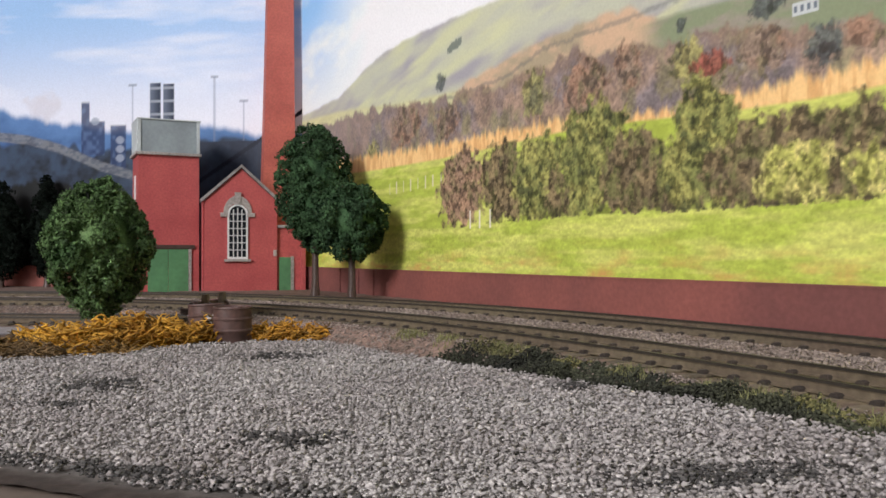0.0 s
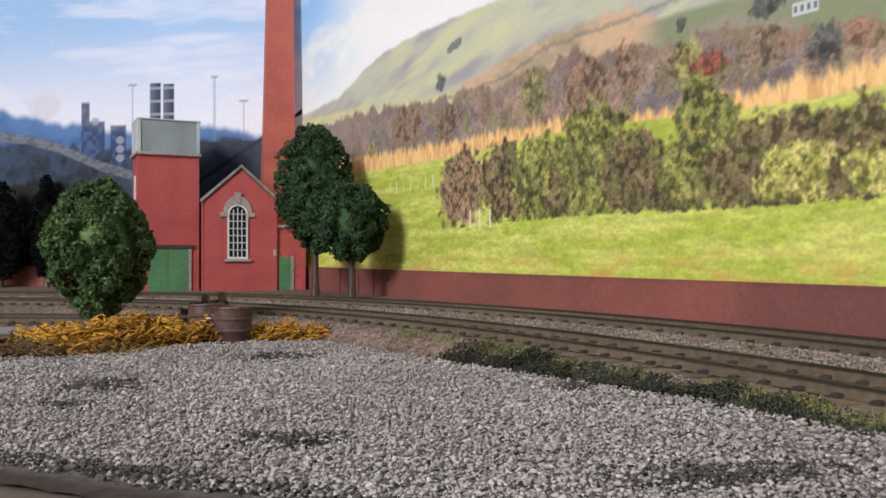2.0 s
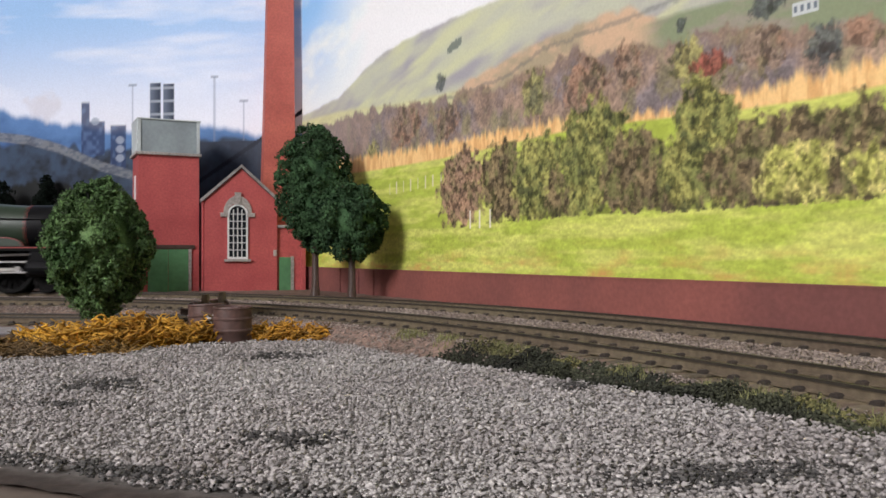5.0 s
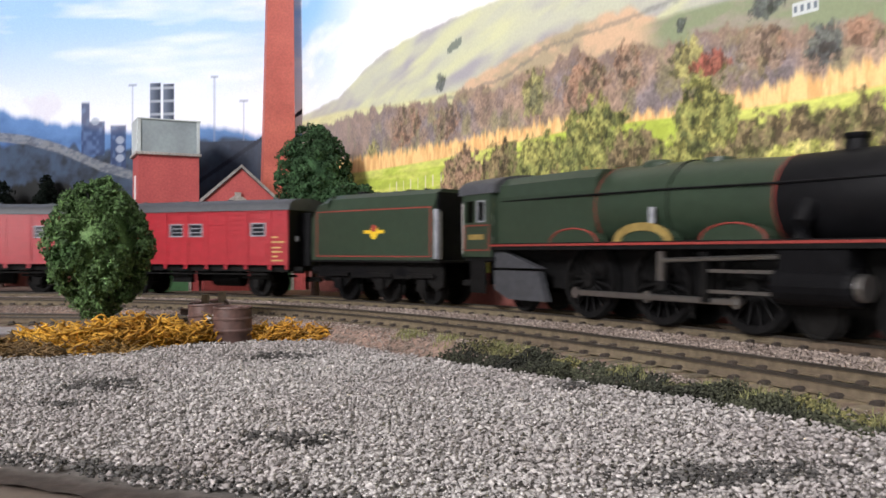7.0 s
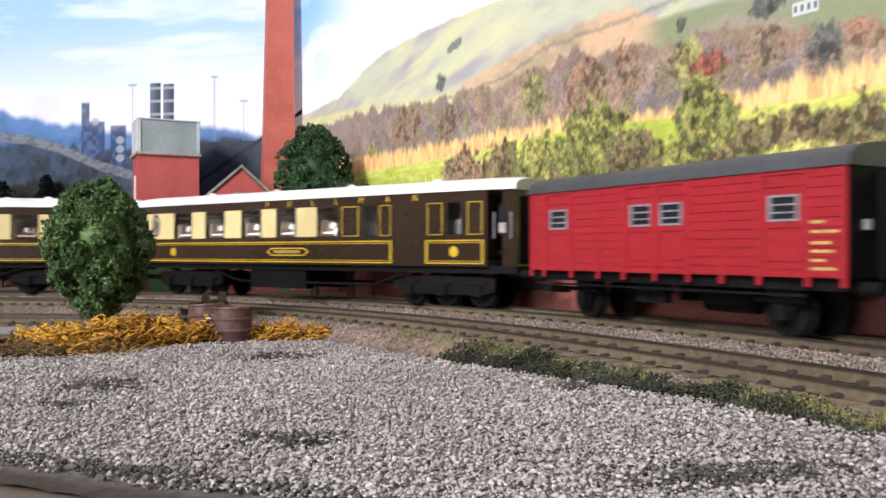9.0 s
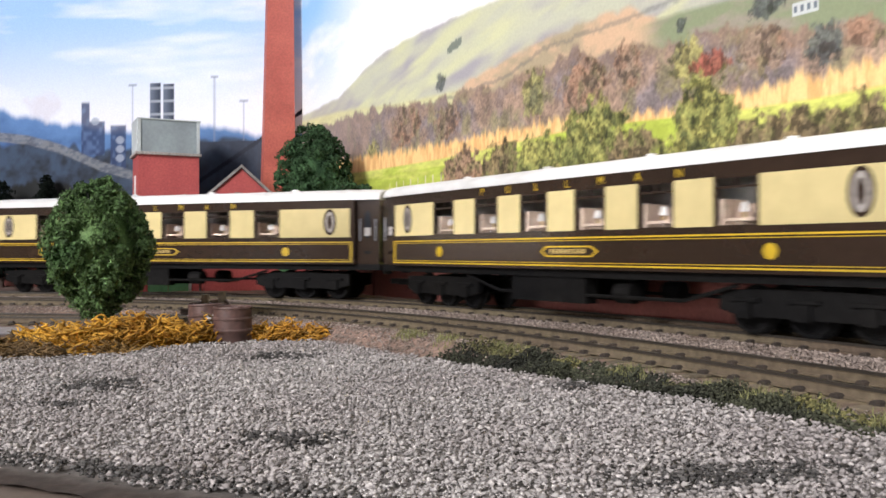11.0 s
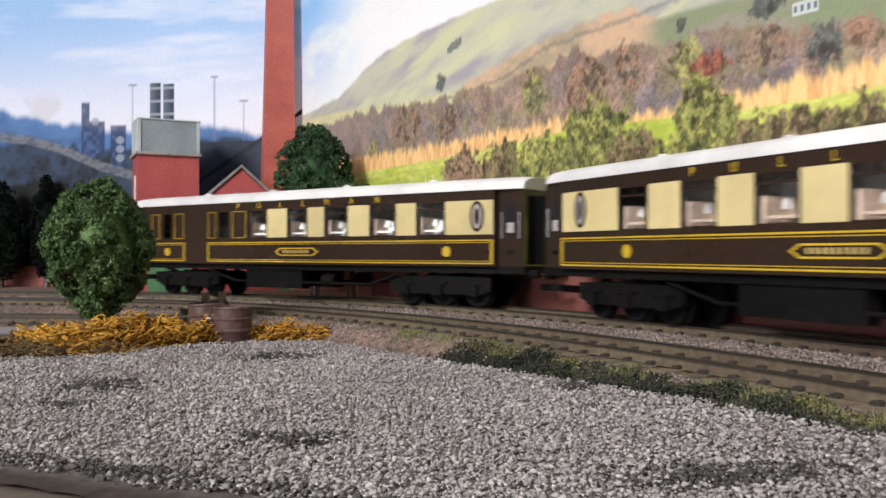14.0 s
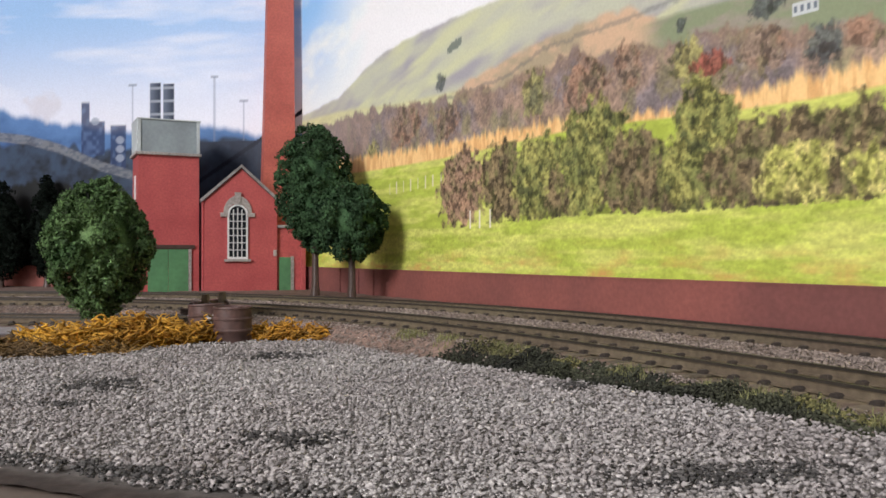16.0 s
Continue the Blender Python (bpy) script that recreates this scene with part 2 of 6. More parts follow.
# places on the prints, in millimetres along the sheet and above the eye level of the layout
FELL = ((-4.2, 91.0), (56.1, 94.3), (85.9, 104.8), (113.0, 111.3), (152.1, 114.0), (195.6, 114.1), (220.1, 113.8), (264.0, 116.0), (346.5, 118.2))
FELL_FOOT = ((-4.2, 87.9), (56.1, 86.7), (125.7, 81.2), (204.8, 77.8), (264.0, 79.4))
COPSE = (183.6, 100.5)
BRACKEN_TOP = ((160.3, 73.7), (204.8, 83.1), (246.0, 88.9), (283.7, 90.9), (298.7, 90.5), (317.9, 80.9), (335.2, 73.2))
BRACKEN_FROM = 176.1
UPPER_FIELD = ((264.0, 85.1), (298.7, 82.7), (323.0, 83.6), (346.5, 82.6), (396.4, 78.5))
HEDGE_LINE = ((181.1, 74.9), (226.4, 78.0), (249.8, 84.6), (277.4, 85.7), (295.8, 85.9), (317.9, 87.2), (346.5, 89.0))
WOOD_TOP = ((23.0, 80.8), (71.4, 81.5), (125.7, 80.3), (181.1, 75.7), (226.4, 75.5), (264.0, 80.6), (295.8, 77.5), (323.0, 73.5), (346.5, 71.6), (370.9, 67.1), (396.4, 64.5), (422.4, 62.7))
WOOD_TREES = ((137.7, 66.5, 14.9, 12.0, 1), (176.1, 64.5, 11.9, 9.5, 1), (244.1, 67.7, 8.2, 11.0, 0), (275.7, 66.0, 14.1, 12.3, 1), (298.7, 68.5, 6.8, 9.6, 1), (326.7, 66.3, 8.2, 8.7, 0), (336.3, 62.5, 9.1, 4.9, 2), (356.1, 64.2, 9.7, 8.9, 1), (378.3, 61.4, 6.9, 6.6, 3), (390.3, 62.0, 7.0, 4.8, 1), (358.2, 76.6, 7.6, 4.3, 3), (99.8, 52.0, 10.6, 11.5, 0), (170.9, 84.9, 5.2, 5.0, 3), (324.3, 78.5, 2.9, 2.7, 3))
REED_TOP = ((23.0, 57.1), (113.0, 56.7), (160.3, 55.4), (209.3, 55.8), (267.4, 56.1), (304.4, 51.4), (323.0, 51.9), (348.7, 53.5), (367.1, 53.9), (396.4, 54.0), (422.4, 54.3))
REED_FOOT = ((23.0, 48.0), (106.5, 46.6), (170.9, 46.6), (226.4, 48.0), (264.0, 49.2), (304.4, 48.1), (346.5, 46.0), (372.8, 45.5), (396.4, 46.0), (422.4, 47.3))
FENCE = (119.4, 34.7)
HEDGE_FOOT = ((56.1, 11.0), (176.1, 12.5), (213.7, 13.1), (264.0, 14.9), (323.0, 14.7), (367.1, 14.9), (396.4, 15.3), (422.4, 15.0))
HEDGE = ((188.5, 49.4, 15.9, 3), (222.2, 49.7, 13.8, 1), (247.9, 49.2, 15.1, 0), (264.0, 33.6, 11.4, 1), (280.5, 58.6, 15.9, 0), (301.6, 45.1, 13.1, 1), (315.3, 31.4, 10.2, 1), (335.2, 59.0, 11.8, 0), (326.7, 40.1, 9.6, 0), (346.5, 35.1, 10.7, 1), (357.2, 42.8, 10.7, 1), (374.6, 42.9, 10.6, 1), (369.0, 32.2, 11.0, 2), (383.5, 32.7, 10.3, 2), (390.3, 43.8, 9.5, 1), (395.1, 30.6, 7.8, 2), (407.3, 41.2, 9.8, 1), (404.3, 29.6, 8.7, 2))
HEDGE_DARK = 209.3
POSTS = (196.6, 204.4, 212.4)
POST_Z = 15.5
WHITE_HOUSE = (372.0, 73.3)
WORKS_HILL = ((-0.2, 79.8), (33.7, 78.8), (74.6, 86.8), (138.0, 83.4), (177.2, 89.6), (203.9, 97.1), (226.4, 101.8), (244.7, 104.4))
PUFF = (192.7, 103.6)
WORKS_LOW = ((-0.2, 78.0), (37.8, 77.0), (78.8, 76.8), (138.0, 67.6), (181.6, 76.5), (226.4, 79.6), (244.7, 75.1))
WORKS_TOWERS = ((159.4, 86.5, 3.2, 18.3), (150.3, 79.7, 5.9, 11.7), (134.3, 73.0, 5.8, 15.2), (52.1, 60.0, 20.4, 14.9))
PALE_DRUMS = ((132.8, 78.1, 3.2, 2.6), (132.8, 71.9, 3.2, 2.6), (132.8, 65.6, 3.2, 2.6), (151.8, 91.6, 3.2, 2.6))
PIPE_BRIDGE = ((120.8, 52.8), (146.6, 59.9), (177.2, 72.4), (203.9, 79.8), (226.4, 82.4), (244.7, 84.1))
PIPE_FROM = 118.7
DARK_SHED = ((-0.2, 78.0), (31.7, 75.7), (76.7, 75.3))
SHED_TO = 76.7
DIAGONAL = (45.9, 65.7)
STACKS = ((106.4, 72.8, 116.5), (96.3, 72.6, 116.1))
MASTS = ((123.4, 77.1, 115.5), (62.6, 75.7, 119.1), (41.4, 75.2, 102.7))
FOREST = ((74.6, -8.9), (95.4, 10.5), (112.3, 39.8), (155.3, 46.3), (177.2, 46.6), (199.4, 52.9), (226.4, 45.2), (244.7, 41.4))


# ---------------------------------------------------------------- room, board, ground
def structure(name, shape, mat, label, category, at=None):
    ob = part(name, shape, mat, None, label, at)
    return tagged(ob, "", category, "", "structure")


def build_room():
    structure("floor", Shape().box(-1500, 2300, -3500, 1200, -960, -940), ROOM_FLOOR, "brown-grey carpet floor of the hobby room", "floor")
    structure("ceiling", Shape().box(-1500, 2300, -3500, 1200, 1560, 1600), ROOM_PAINT, "plain off-white room ceiling", "ceiling")
    structure("wall_north", Shape().box(-1500, 2300, 1100, 1200, -940, 1560), ROOM_PAINT, "plain off-white room wall", "wall")
    structure("wall_east", Shape().box(2200, 2300, -3400, 1100, -940, 1560), ROOM_PAINT, "plain off-white room wall", "wall")
    structure("wall_south", Shape().box(-1500, 2300, -3500, -3400, -940, 1560), ROOM_PAINT, "plain off-white room wall", "wall")
    west = Shape().box(-1500, -1400, -3400, -2300, -940, 1560).box(-1500, -1400, -1200, 1100, -940, 1560)
    west.box(-1500, -1400, -2300, -1200, -940, -170).box(-1500, -1400, -2300, -1200, 1350, 1560)
    structure("wall_west", west, ROOM_PAINT, "off-white room wall with a window opening", "wall")
    win = thing("window_1", "white-framed window in the room wall", "window", "", "structure")
    for y in (-2290, -1770, -1250):
        part("window_frame", Shape().box(-1480, -1440, y, y + 40, -170, 1350, 3), WHITE, win)
    for z in (-168, 1308):
        part("window_frame", Shape().box(-1478, -1442, -2249, -1251, z, z + 40, 3), WHITE, win)
    pane = part("pane", Shape().box(-1462, -1458, -2250, -1250, -128, 1308), GLASS, win)
    pane.visible_shadow = False


EDGE = ((-490, 288), (30, 74))      # the board's front edge, and on along the track
AWAY = (0.388, -0.9217)


def build_board():
    out = [(-720, 660), (-720, -3150), (-490, -3150), EDGE[0], EDGE[1], (30 + AWAY[0] * 2400, 74 + AWAY[1] * 2400), (1400, -2138), (1400, -1500), (640, -700), (330, 0), (250, 200), (-60, 660)]
    structure("baseboard", Shape().prism(out, 6, 21, "z"), WOOD, "brown wooden layout board with a worn front edge", "baseboard")
    (ax, ay), (bx, by) = EDGE
    n = Vector((ay - by, bx - ax)).normalized()
    strip = Shape().loft([[(x - n.x * d, y - n.y * d, z) for d, z in ((-5, 21), (5, 21), (5, 23.2), (4.4, 23.8), (-5, 23.3))] for x, y in EDGE])
    structure("edge_strip", strip, WOOD, "worn brown wooden strip along the board's front edge", "trim")
    for x, y in ((-690, 600), (-690, -3100), (-520, -3100), (-690, -1200), (-520, -1200), (-430, 330), (60, 150), (420, -700), (900, -2000), (1330, -2050), (-150, 610), (260, 60)):
        structure("board_leg", Shape().box(x - 20, x + 20, y - 20, y + 20, -940, 6, 2), WOOD, "square wooden leg under the layout board", "table leg")


def line_offset(x, y, lo=-560, hi=420):
    """Signed distance from the outer track's centre line, positive inside the curve, and the arc length."""
    pick = (LINE_S >= lo) & (LINE_S <= hi)
    lx, ly, lh, ls = LINE_X[pick], LINE_Y[pick], HEADING[pick], LINE_S[pick]
    off, arc_s = np.empty(len(x)), np.empty(len(x))
    for i in range(0, len(x), 4000):
        dx, dy = x[i:i + 4000, None] - lx, y[i:i + 4000, None] - ly
        k = np.argmin(dx * dx + dy * dy, axis=1)
        r = np.arange(len(k))
        off[i:i + 4000] = dx[r, k] * np.sin(lh[k]) - dy[r, k] * np.cos(lh[k])
        arc_s[i:i + 4000] = ls[k]
    return off, arc_s


def gravel_from(x):
    """Offset from the outer track at which the gravel begins."""
    return np.interp(x, [-60, 2, 29, 47, 75], [84, 81, 77, 75, 74])


def ground_height(o, x, y):
    """The track beds, the shoulder, the bank below the inner track and the gravel, which rises a little along the bank."""
    bed = np.interp(o, [-40, -17, -14, 14, 17, 25, 34, 37, 64, 67], [SIDE_Z, SIDE_Z, 29.7, 29.7, 30.1, 29.7, 29.3, 28.6, 28.6, 28.4])
    rise = 3.2 * smooth(-10, 75, x) * np.clip((135 - o) / 60, 0, 1)
    floor_z = GRAVEL_Z + rise
    t = smooth(67, gravel_from(x), o)
    z = bed * (1 - t) + floor_z * t
    bank = np.clip((-40 - x) / 10, 0, 1) * np.clip((y - 278 - 0.12 * (x + 60)) / 12, 0, 1)
    return np.maximum(z, GRAVEL_Z + 1.8 * bank)


def front_of_edge(x, y):
    (ax, ay), (bx, by) = EDGE
    return ((bx - ax) * (y - ay) - (by - ay) * (x - ax)) / math.hypot(bx - ax, by - ay)


def build_ground():
    xs, ys = np.arange(-560, 330, 2.5), np.arange(-40, 640, 2.5)
    gx, gy = np.meshgrid(xs, ys)
    x, y = gx.ravel(), gy.ravel()
    o, s = line_offset(x, y)
    z = ground_height(o, x, y) + (fbm(x / 9, y / 9, 3) - 0.5) * 0.9 + (fbm(x / 2.5, y / 2.5, 8, 2) - 0.5) * 0.5
    n1, n2 = fbm(x / 14, y / 14, 5), fbm(x / 4, y / 4, 9)
    edge = gravel_from(x)
    sandy = np.clip(1 - abs(o - 73) / 8, 0, 1) * (1 - smooth(0, 30, x))
    col = mix(lin(112, 92, 82), lin(152, 126, 112), sandy) * (0.55 + 0.9 * n2[:, None])
    moss = np.clip((n1 - 0.45) * 6, 0, 1) * np.clip(1 - abs(o - 69) / 5, 0, 1) * smooth(-10, 25, x)
    col = col * (1 - moss[:, None]) + moss[:, None] * lin(88, 92, 52)
    soil = smooth(69, 72, o) * smooth(2, -1, o - edge) * smooth(-15, 30, x) * 0.85
    col = col * (1 - soil[:, None]) + soil[:, None] * lin(44, 44, 40) * (0.5 + n2[:, None])
    for centre, tone in ((SPACING, lin(122, 110, 80)), (0, lin(116, 98, 78))):
        bed = smooth(13, 10, abs(o - centre)) * 0.8
        col = col * (1 - bed[:, None]) + bed[:, None] * tone
    stone = ((o > edge) & (y < 285 + 0.12 * (x + 60))).astype(float)
    col = col * (1 - stone[:, None]) + stone[:, None] * lin(140, 135, 130) * (0.45 + 0.6 * n2[:, None])
    rim = smooth(9, 3, front_of_edge(x, y))
    col = col * (1 - rim[:, None]) + rim[:, None] * lin(62, 52, 46) * (0.6 + 0.7 * n2[:, None])
    over = np.where(x < 28, np.clip(-front_of_edge(x, y), 0, 3.6), 0)
    x, y = x + over * 0.3806, y + over * 0.9248
    w, h = len(xs), len(ys)
    i = (np.arange(h - 1)[:, None] * w + np.arange(w - 1)).ravel()
    faces = np.stack([i, i + 1, i + w + 1, i + w], 1)
    keep = np.ones(len(x), bool)
    keep &= (front_of_edge(x, y) > -0.05) | ((x - 30) * -AWAY[1] + (y - 74) * AWAY[0] > 3)
    keep &= (x + 60) * 0.819 + (y - 660) * 0.574 < -4
    faces = faces[keep[faces].all(1)]
    used = np.unique(faces)
    back = np.zeros(len(x), int)
    back[used] = np.arange(len(used))
    me = quick("ground", np.stack([x, y, z], 1)[used], back[faces], EARTH, True)
    tint(me, col[used])
    tagged(new("ground", me), "brown painted earth of the model railway layout", "ground", "", "structure")


def chips(name, x, y, z, size, mat, seed, flat=0.65):
    """Angular stone chips, one island each."""
    rng = np.random.default_rng(seed)
    n = len(x)
    base = np.array([(1, 0, 0), (-1, 0, 0), (0, 1, 0), (0, -1, 0), (0, 0, 1), (0, 0, -1)], float)
    tri = np.array([(0, 2, 4), (2, 1, 4), (1, 3, 4), (3, 0, 4), (2, 0, 5), (1, 2, 5), (3, 1, 5), (0, 3, 5)])
    p = base[None] * rng.uniform(0.6, 1.25, (n, 6, 1)) + rng.normal(0, 0.22, (n, 6, 3))
    q = rng.normal(size=(n, 4))
    q /= np.linalg.norm(q, axis=1)[:, None]
    w, a, b, c = q.T
    rot = np.stack([1 - 2 * (b * b + c * c), 2 * (a * b - c * w), 2 * (a * c + b * w), 2 * (a * b + c * w), 1 - 2 * (a * a + c * c), 2 * (b * c - a * w),
                    2 * (a * c - b * w), 2 * (b * c + a * w), 1 - 2 * (a * a + b * b)], 1).reshape(n, 3, 3)
    p = np.einsum("nij,nkj->nki", rot, p)
    p[:, :, 2] *= flat
    p = p * (np.asarray(size) * rng.uniform(0.6, 1.35, n))[:, None, None] + np.stack([x, y, z], 1)[:, None]
    f = tri[None] + 6 * np.arange(n)[:, None, None]
    return quick(name, p.reshape(-1, 3), f.reshape(-1, 3), mat)


# the dark dusty patches on the gravel: place, half length, half depth; (36, 108) also paints in front right shade
PATCHES = ((-76, 187, 9, 9), (-24, 133, 8, 5), (27, 178, 4, 5), (36, 108, 12, 4.5), (-46, 238, 9, 9), (-72, 163, 7, 3), (-44, 113, 9, 3))


def build_gravel():
    rng = np.random.default_rng(11)
    n = 215000
    # closer together towards the front edge
    y = 60 + 235 * rng.uniform(0, 1, n) ** 1.25
    x = rng.uniform(-190, 120, n)
    o, s = line_offset(x, y)
    ragged = (fbm(x / 8, y / 8, 21) - 0.5) * 9
    keep = (o > gravel_from(x) + ragged * 0.5) & (front_of_edge(x, y) > 5.5 + ragged * 0.6) & (abs(x) < y * 0.62 + 25) & (y < 280 + 0.12 * (x + 60) + ragged)
    x, y, o = x[keep], y[keep], o[keep]
    dark = np.zeros(len(x))
    for cx, cy, a, b in PATCHES:
        dark = np.maximum(dark, 1.45 - np.hypot((x - cx) / a, (y - cy) / b) + (fbm(x / 3, y / 3, 31) - 0.5) * 1.2)
    dark = rng.uniform(0, 1, len(x)) < np.clip(dark, 0, 0.85)
    dark |= (front_of_edge(x, y) < 11) & (rng.uniform(0, 1, len(x)) < 0.55)
    z = ground_height(o, x, y) + rng.uniform(0.1, 1.2, len(x)) + (fbm(x / 9, y / 9, 3) - 0.5) * 0.9
    size = rng.choice([0.3, 0.42, 0.58], len(x), p=[0.38, 0.42, 0.2])
    for sel, name, mat, label in ((~dark, "gravel", GRAVEL, "loose pale grey angular gravel of the yard"), (dark, "dusty_shaded_gravel", DUST_SHADE, "patches of dark dusty stone chips in the gravel, with painted shade at the front right")):
        ob = new(name, chips(name, x[sel], y[sel], z[sel], size[sel], mat, 5))
        tagged(ob, label, "gravel", "", "stuff")


def build_ballast():
    rng = np.random.default_rng(12)
    s = rng.uniform(-330, 330, 60000)
    o = rng.choice([0, 1, 2, 3], len(s), p=[0.2, 0.46, 0.04, 0.30])
    o = np.choose(o, [rng.uniform(-26, -15.5, len(s)), rng.uniform(15.5, 34.5, len(s)), rng.uniform(38, 62, len(s)), rng.uniform(65.5, 82, len(s))])
    x, y, h = on_line(s, o)
    z = ground_height(o, x, y) + rng.uniform(-0.2, 0.45, len(s))
    inside = (x + 60) * 0.819 + (y - 660) * 0.574 < -30
    between = (abs(o - 50) > 13) | (rng.uniform(0, 1, len(s)) < 0.12)
    green = (o > 69) & (s > 140) & (rng.uniform(0, 1, len(s)) < 0.85)
    sel = inside & between & ~green
    ob = new("ballast", chips("ballast", x[sel], y[sel], z[sel], np.where(o[sel] > 60, 0.42, 0.62), BALLAST, 6))
    tagged(ob, "brown stone ballast beside and between the tracks", "ballast", "", "stuff")
    # dark and olive scatter on the bank below the inner track
    s, f = rng.uniform(60, 330, 42000), rng.beta(2.0, 1.6, 42000)
    x, y, h = on_line(s, 72)
    o = 66.5 + (gravel_from(x) + 1.5 - 66.5) * f
    x, y, h = on_line(s, o)
    dens = fbm(x / 12, y / 12, 41)
    sel = rng.uniform(0, 1, len(s)) < np.clip((dens - 0.2) * 3.0, 0, 1) * np.clip((s - 140) / 60, 0, 1)
    z = ground_height(o, x, y) + rng.uniform(0, 1, len(s)) ** 2 * (0.5 + 2.0 * smooth(0.4, 0.65, dens))
    olive = sel & (f < 0.45) & (fbm(x / 11, y / 11, 43) > 0.5) & (rng.uniform(0, 1, len(s)) < 0.8)
    for pick, mat, label in ((sel & ~olive, MOSS, "near-black green scatter material on the track bank"), (olive, MOSS_OLIVE, "olive green scatter material below the sleepers")):
        ob = new("bank_scatter", chips("bank_scatter", x[pick], y[pick], z[pick], 0.36, mat, 7, 0.9))
        tagged(ob, label, "ground cover", "", "stuff")
    # thin upright blades in patches
    s, o = rng.uniform(110, 320, 5000), 69.0 + rng.normal(0, 2.2, 5000)
    x, y, h = on_line(s, o)
    sel = (fbm(x / 10, y / 10, 55) > 0.54) & (o > 64.5) & (o < 77)
    x, y, z = x[sel], y[sel], ground_height(o, x, y)[sel]
    n = len(x)
    top = np.stack([x + rng.normal(0, 0.6, n), y + rng.normal(0, 0.6, n), z + rng.uniform(1.0, 2.3, n)], 1)
    a = rng.uniform(0, math.pi, n)
    foot = np.stack([np.cos(a), np.sin(a), np.zeros(n)], 1) * 0.13
    root = np.stack([x, y, z], 1)
    v = np.stack([root + foot, root - foot, top], 1).reshape(-1, 3)
    ob = new("grass_tufts", quick("grass_tufts", v, np.arange(3 * n).reshape(-1, 3), STRAW))
    tagged(ob, "short yellow-green grass blades on the track bank", "grass", "", "stuff")


# ---------------------------------------------------------------- tracks
def rail_mesh(points, z):
    """A flat-bottomed rail along points; z is the rail's head."""
    prof = [(-1.0, -2.5), (1.0, -2.5), (1.0, -2.25), (0.35, -2.0), (0.32, -0.85), (0.5, -0.6), (0.5, 0), (-0.5, 0), (-0.5, -0.6), (-0.32, -0.85), (-0.35, -2.0), (-1.0, -2.25)]
    rings = []
    for x, y, h in points:
        rings.append([(x + a * math.sin(h), y - a * math.cos(h), z + b) for a, b in prof])
    return Shape().loft(rings)


def sleeper_shape():
    return Shape().box(-1.7, 1.7, -15, 15, -1.6, 0, 0.25)


def chair_shape():
    sh = Shape()
    for y in (-8.25, 8.25):
        for d in (-1.3, 1.3):
            sh.prism([(-1.2, -0.1), (1.2, -0.1), (0.9, 0.55), (0.4, 0.85), (-0.4, 0.85), (-0.9, 0.55)], y + d - 0.8, y + d + 0.8, "y")
    return sh


def build_track(name, label, line, head, near, far):
    """line(s) gives place and heading; sleepers between near are parts, the others are joined."""
    track = thing(name, label, "railway track", "tracks", "structure")
    step = np.arange(far[0], far[1] + 1, 6.0)
    for side in (-8.25, 8.25):
        pts = []
        for s in step:
            x, y, h = line(s)
            pts.append((x + side * math.sin(h), y - side * math.cos(h), h))
        rail = part("rail", rail_mesh(pts, head), RAIL, track)
        strip = Shape().loft([[(x + a * math.sin(h), y - a * math.cos(h), head + b) for a, b in ((-0.53, -0.55), (-0.53, 0.06), (0.53, 0.06), (0.53, -0.55))] for x, y, h in pts])
        part("railhead", strip, RAIL_TOP, rail)
    me, cm = sleeper_shape().mesh("sleeper", SLEEPER), chair_shape().mesh("rail_chair", CHAIR)
    rng, rest = random.Random(4), Shape()
    for s in np.arange(far[0], far[1], 8.6):
        x, y, h = line(s)
        m = pose(x * MM, y * MM, (head - 2.5) * MM, 0, 0, math.degrees(h) + rng.uniform(-0.8, 0.8))
        if near[0] <= s <= near[1]:
            ob = part("sleeper", me, None, track)
            ob.matrix_world = m
            part("rail_chair", cm, None, ob)
        else:
            big = Matrix.Translation((x, y, head - 2.5)) @ m.to_3x3().to_4x4()
            rest.add([big @ Vector(p) for p in Shape().box(-1.55, 1.55, -15, 15, -1.6, 0).v], Shape().box(0, 1, 0, 1, 0, 1).f)
    if rest.v:
        tagged(part("sleepers", rest, SLEEPER, track), kind="stuff")


def build_tracks():
    build_track("outer_track", "weathered model railway track on brown ballast beside the brick wall", lambda s: on_line(s), OUTER_RAIL, (-330, 330), (-3100, 2500))
    build_track("inner_track", "weathered model railway track with olive sleepers on a low bank", lambda s: on_line(s, SPACING), INNER_RAIL, (-330, 330), (-3100, 2500))
    a, b = Vector((-460, 372)), Vector((-92, 336))
    h = math.atan2(b.y - a.y, b.x - a.x)
    build_track("siding", "short weathered siding that ends at a buffer stop", lambda s: (a.x + math.cos(h) * s, a.y + math.sin(h) * s, h), 28.6, (100, 380), (0, 366))


# ---------------------------------------------------------------- printed backdrops
def lay(col, mask, colour):
    m = np.clip(mask, 0, 1)[:, None]
    return col * (1 - m) + m * colour


def mix(a, b, f):
    f = np.clip(f, 0, 1)[:, None]
    return np.asarray(a) * (1 - f) + np.asarray(b) * f


def along(pts, u):
    p = np.array(pts)
    return np.interp(u, p[:, 0], p[:, 1])


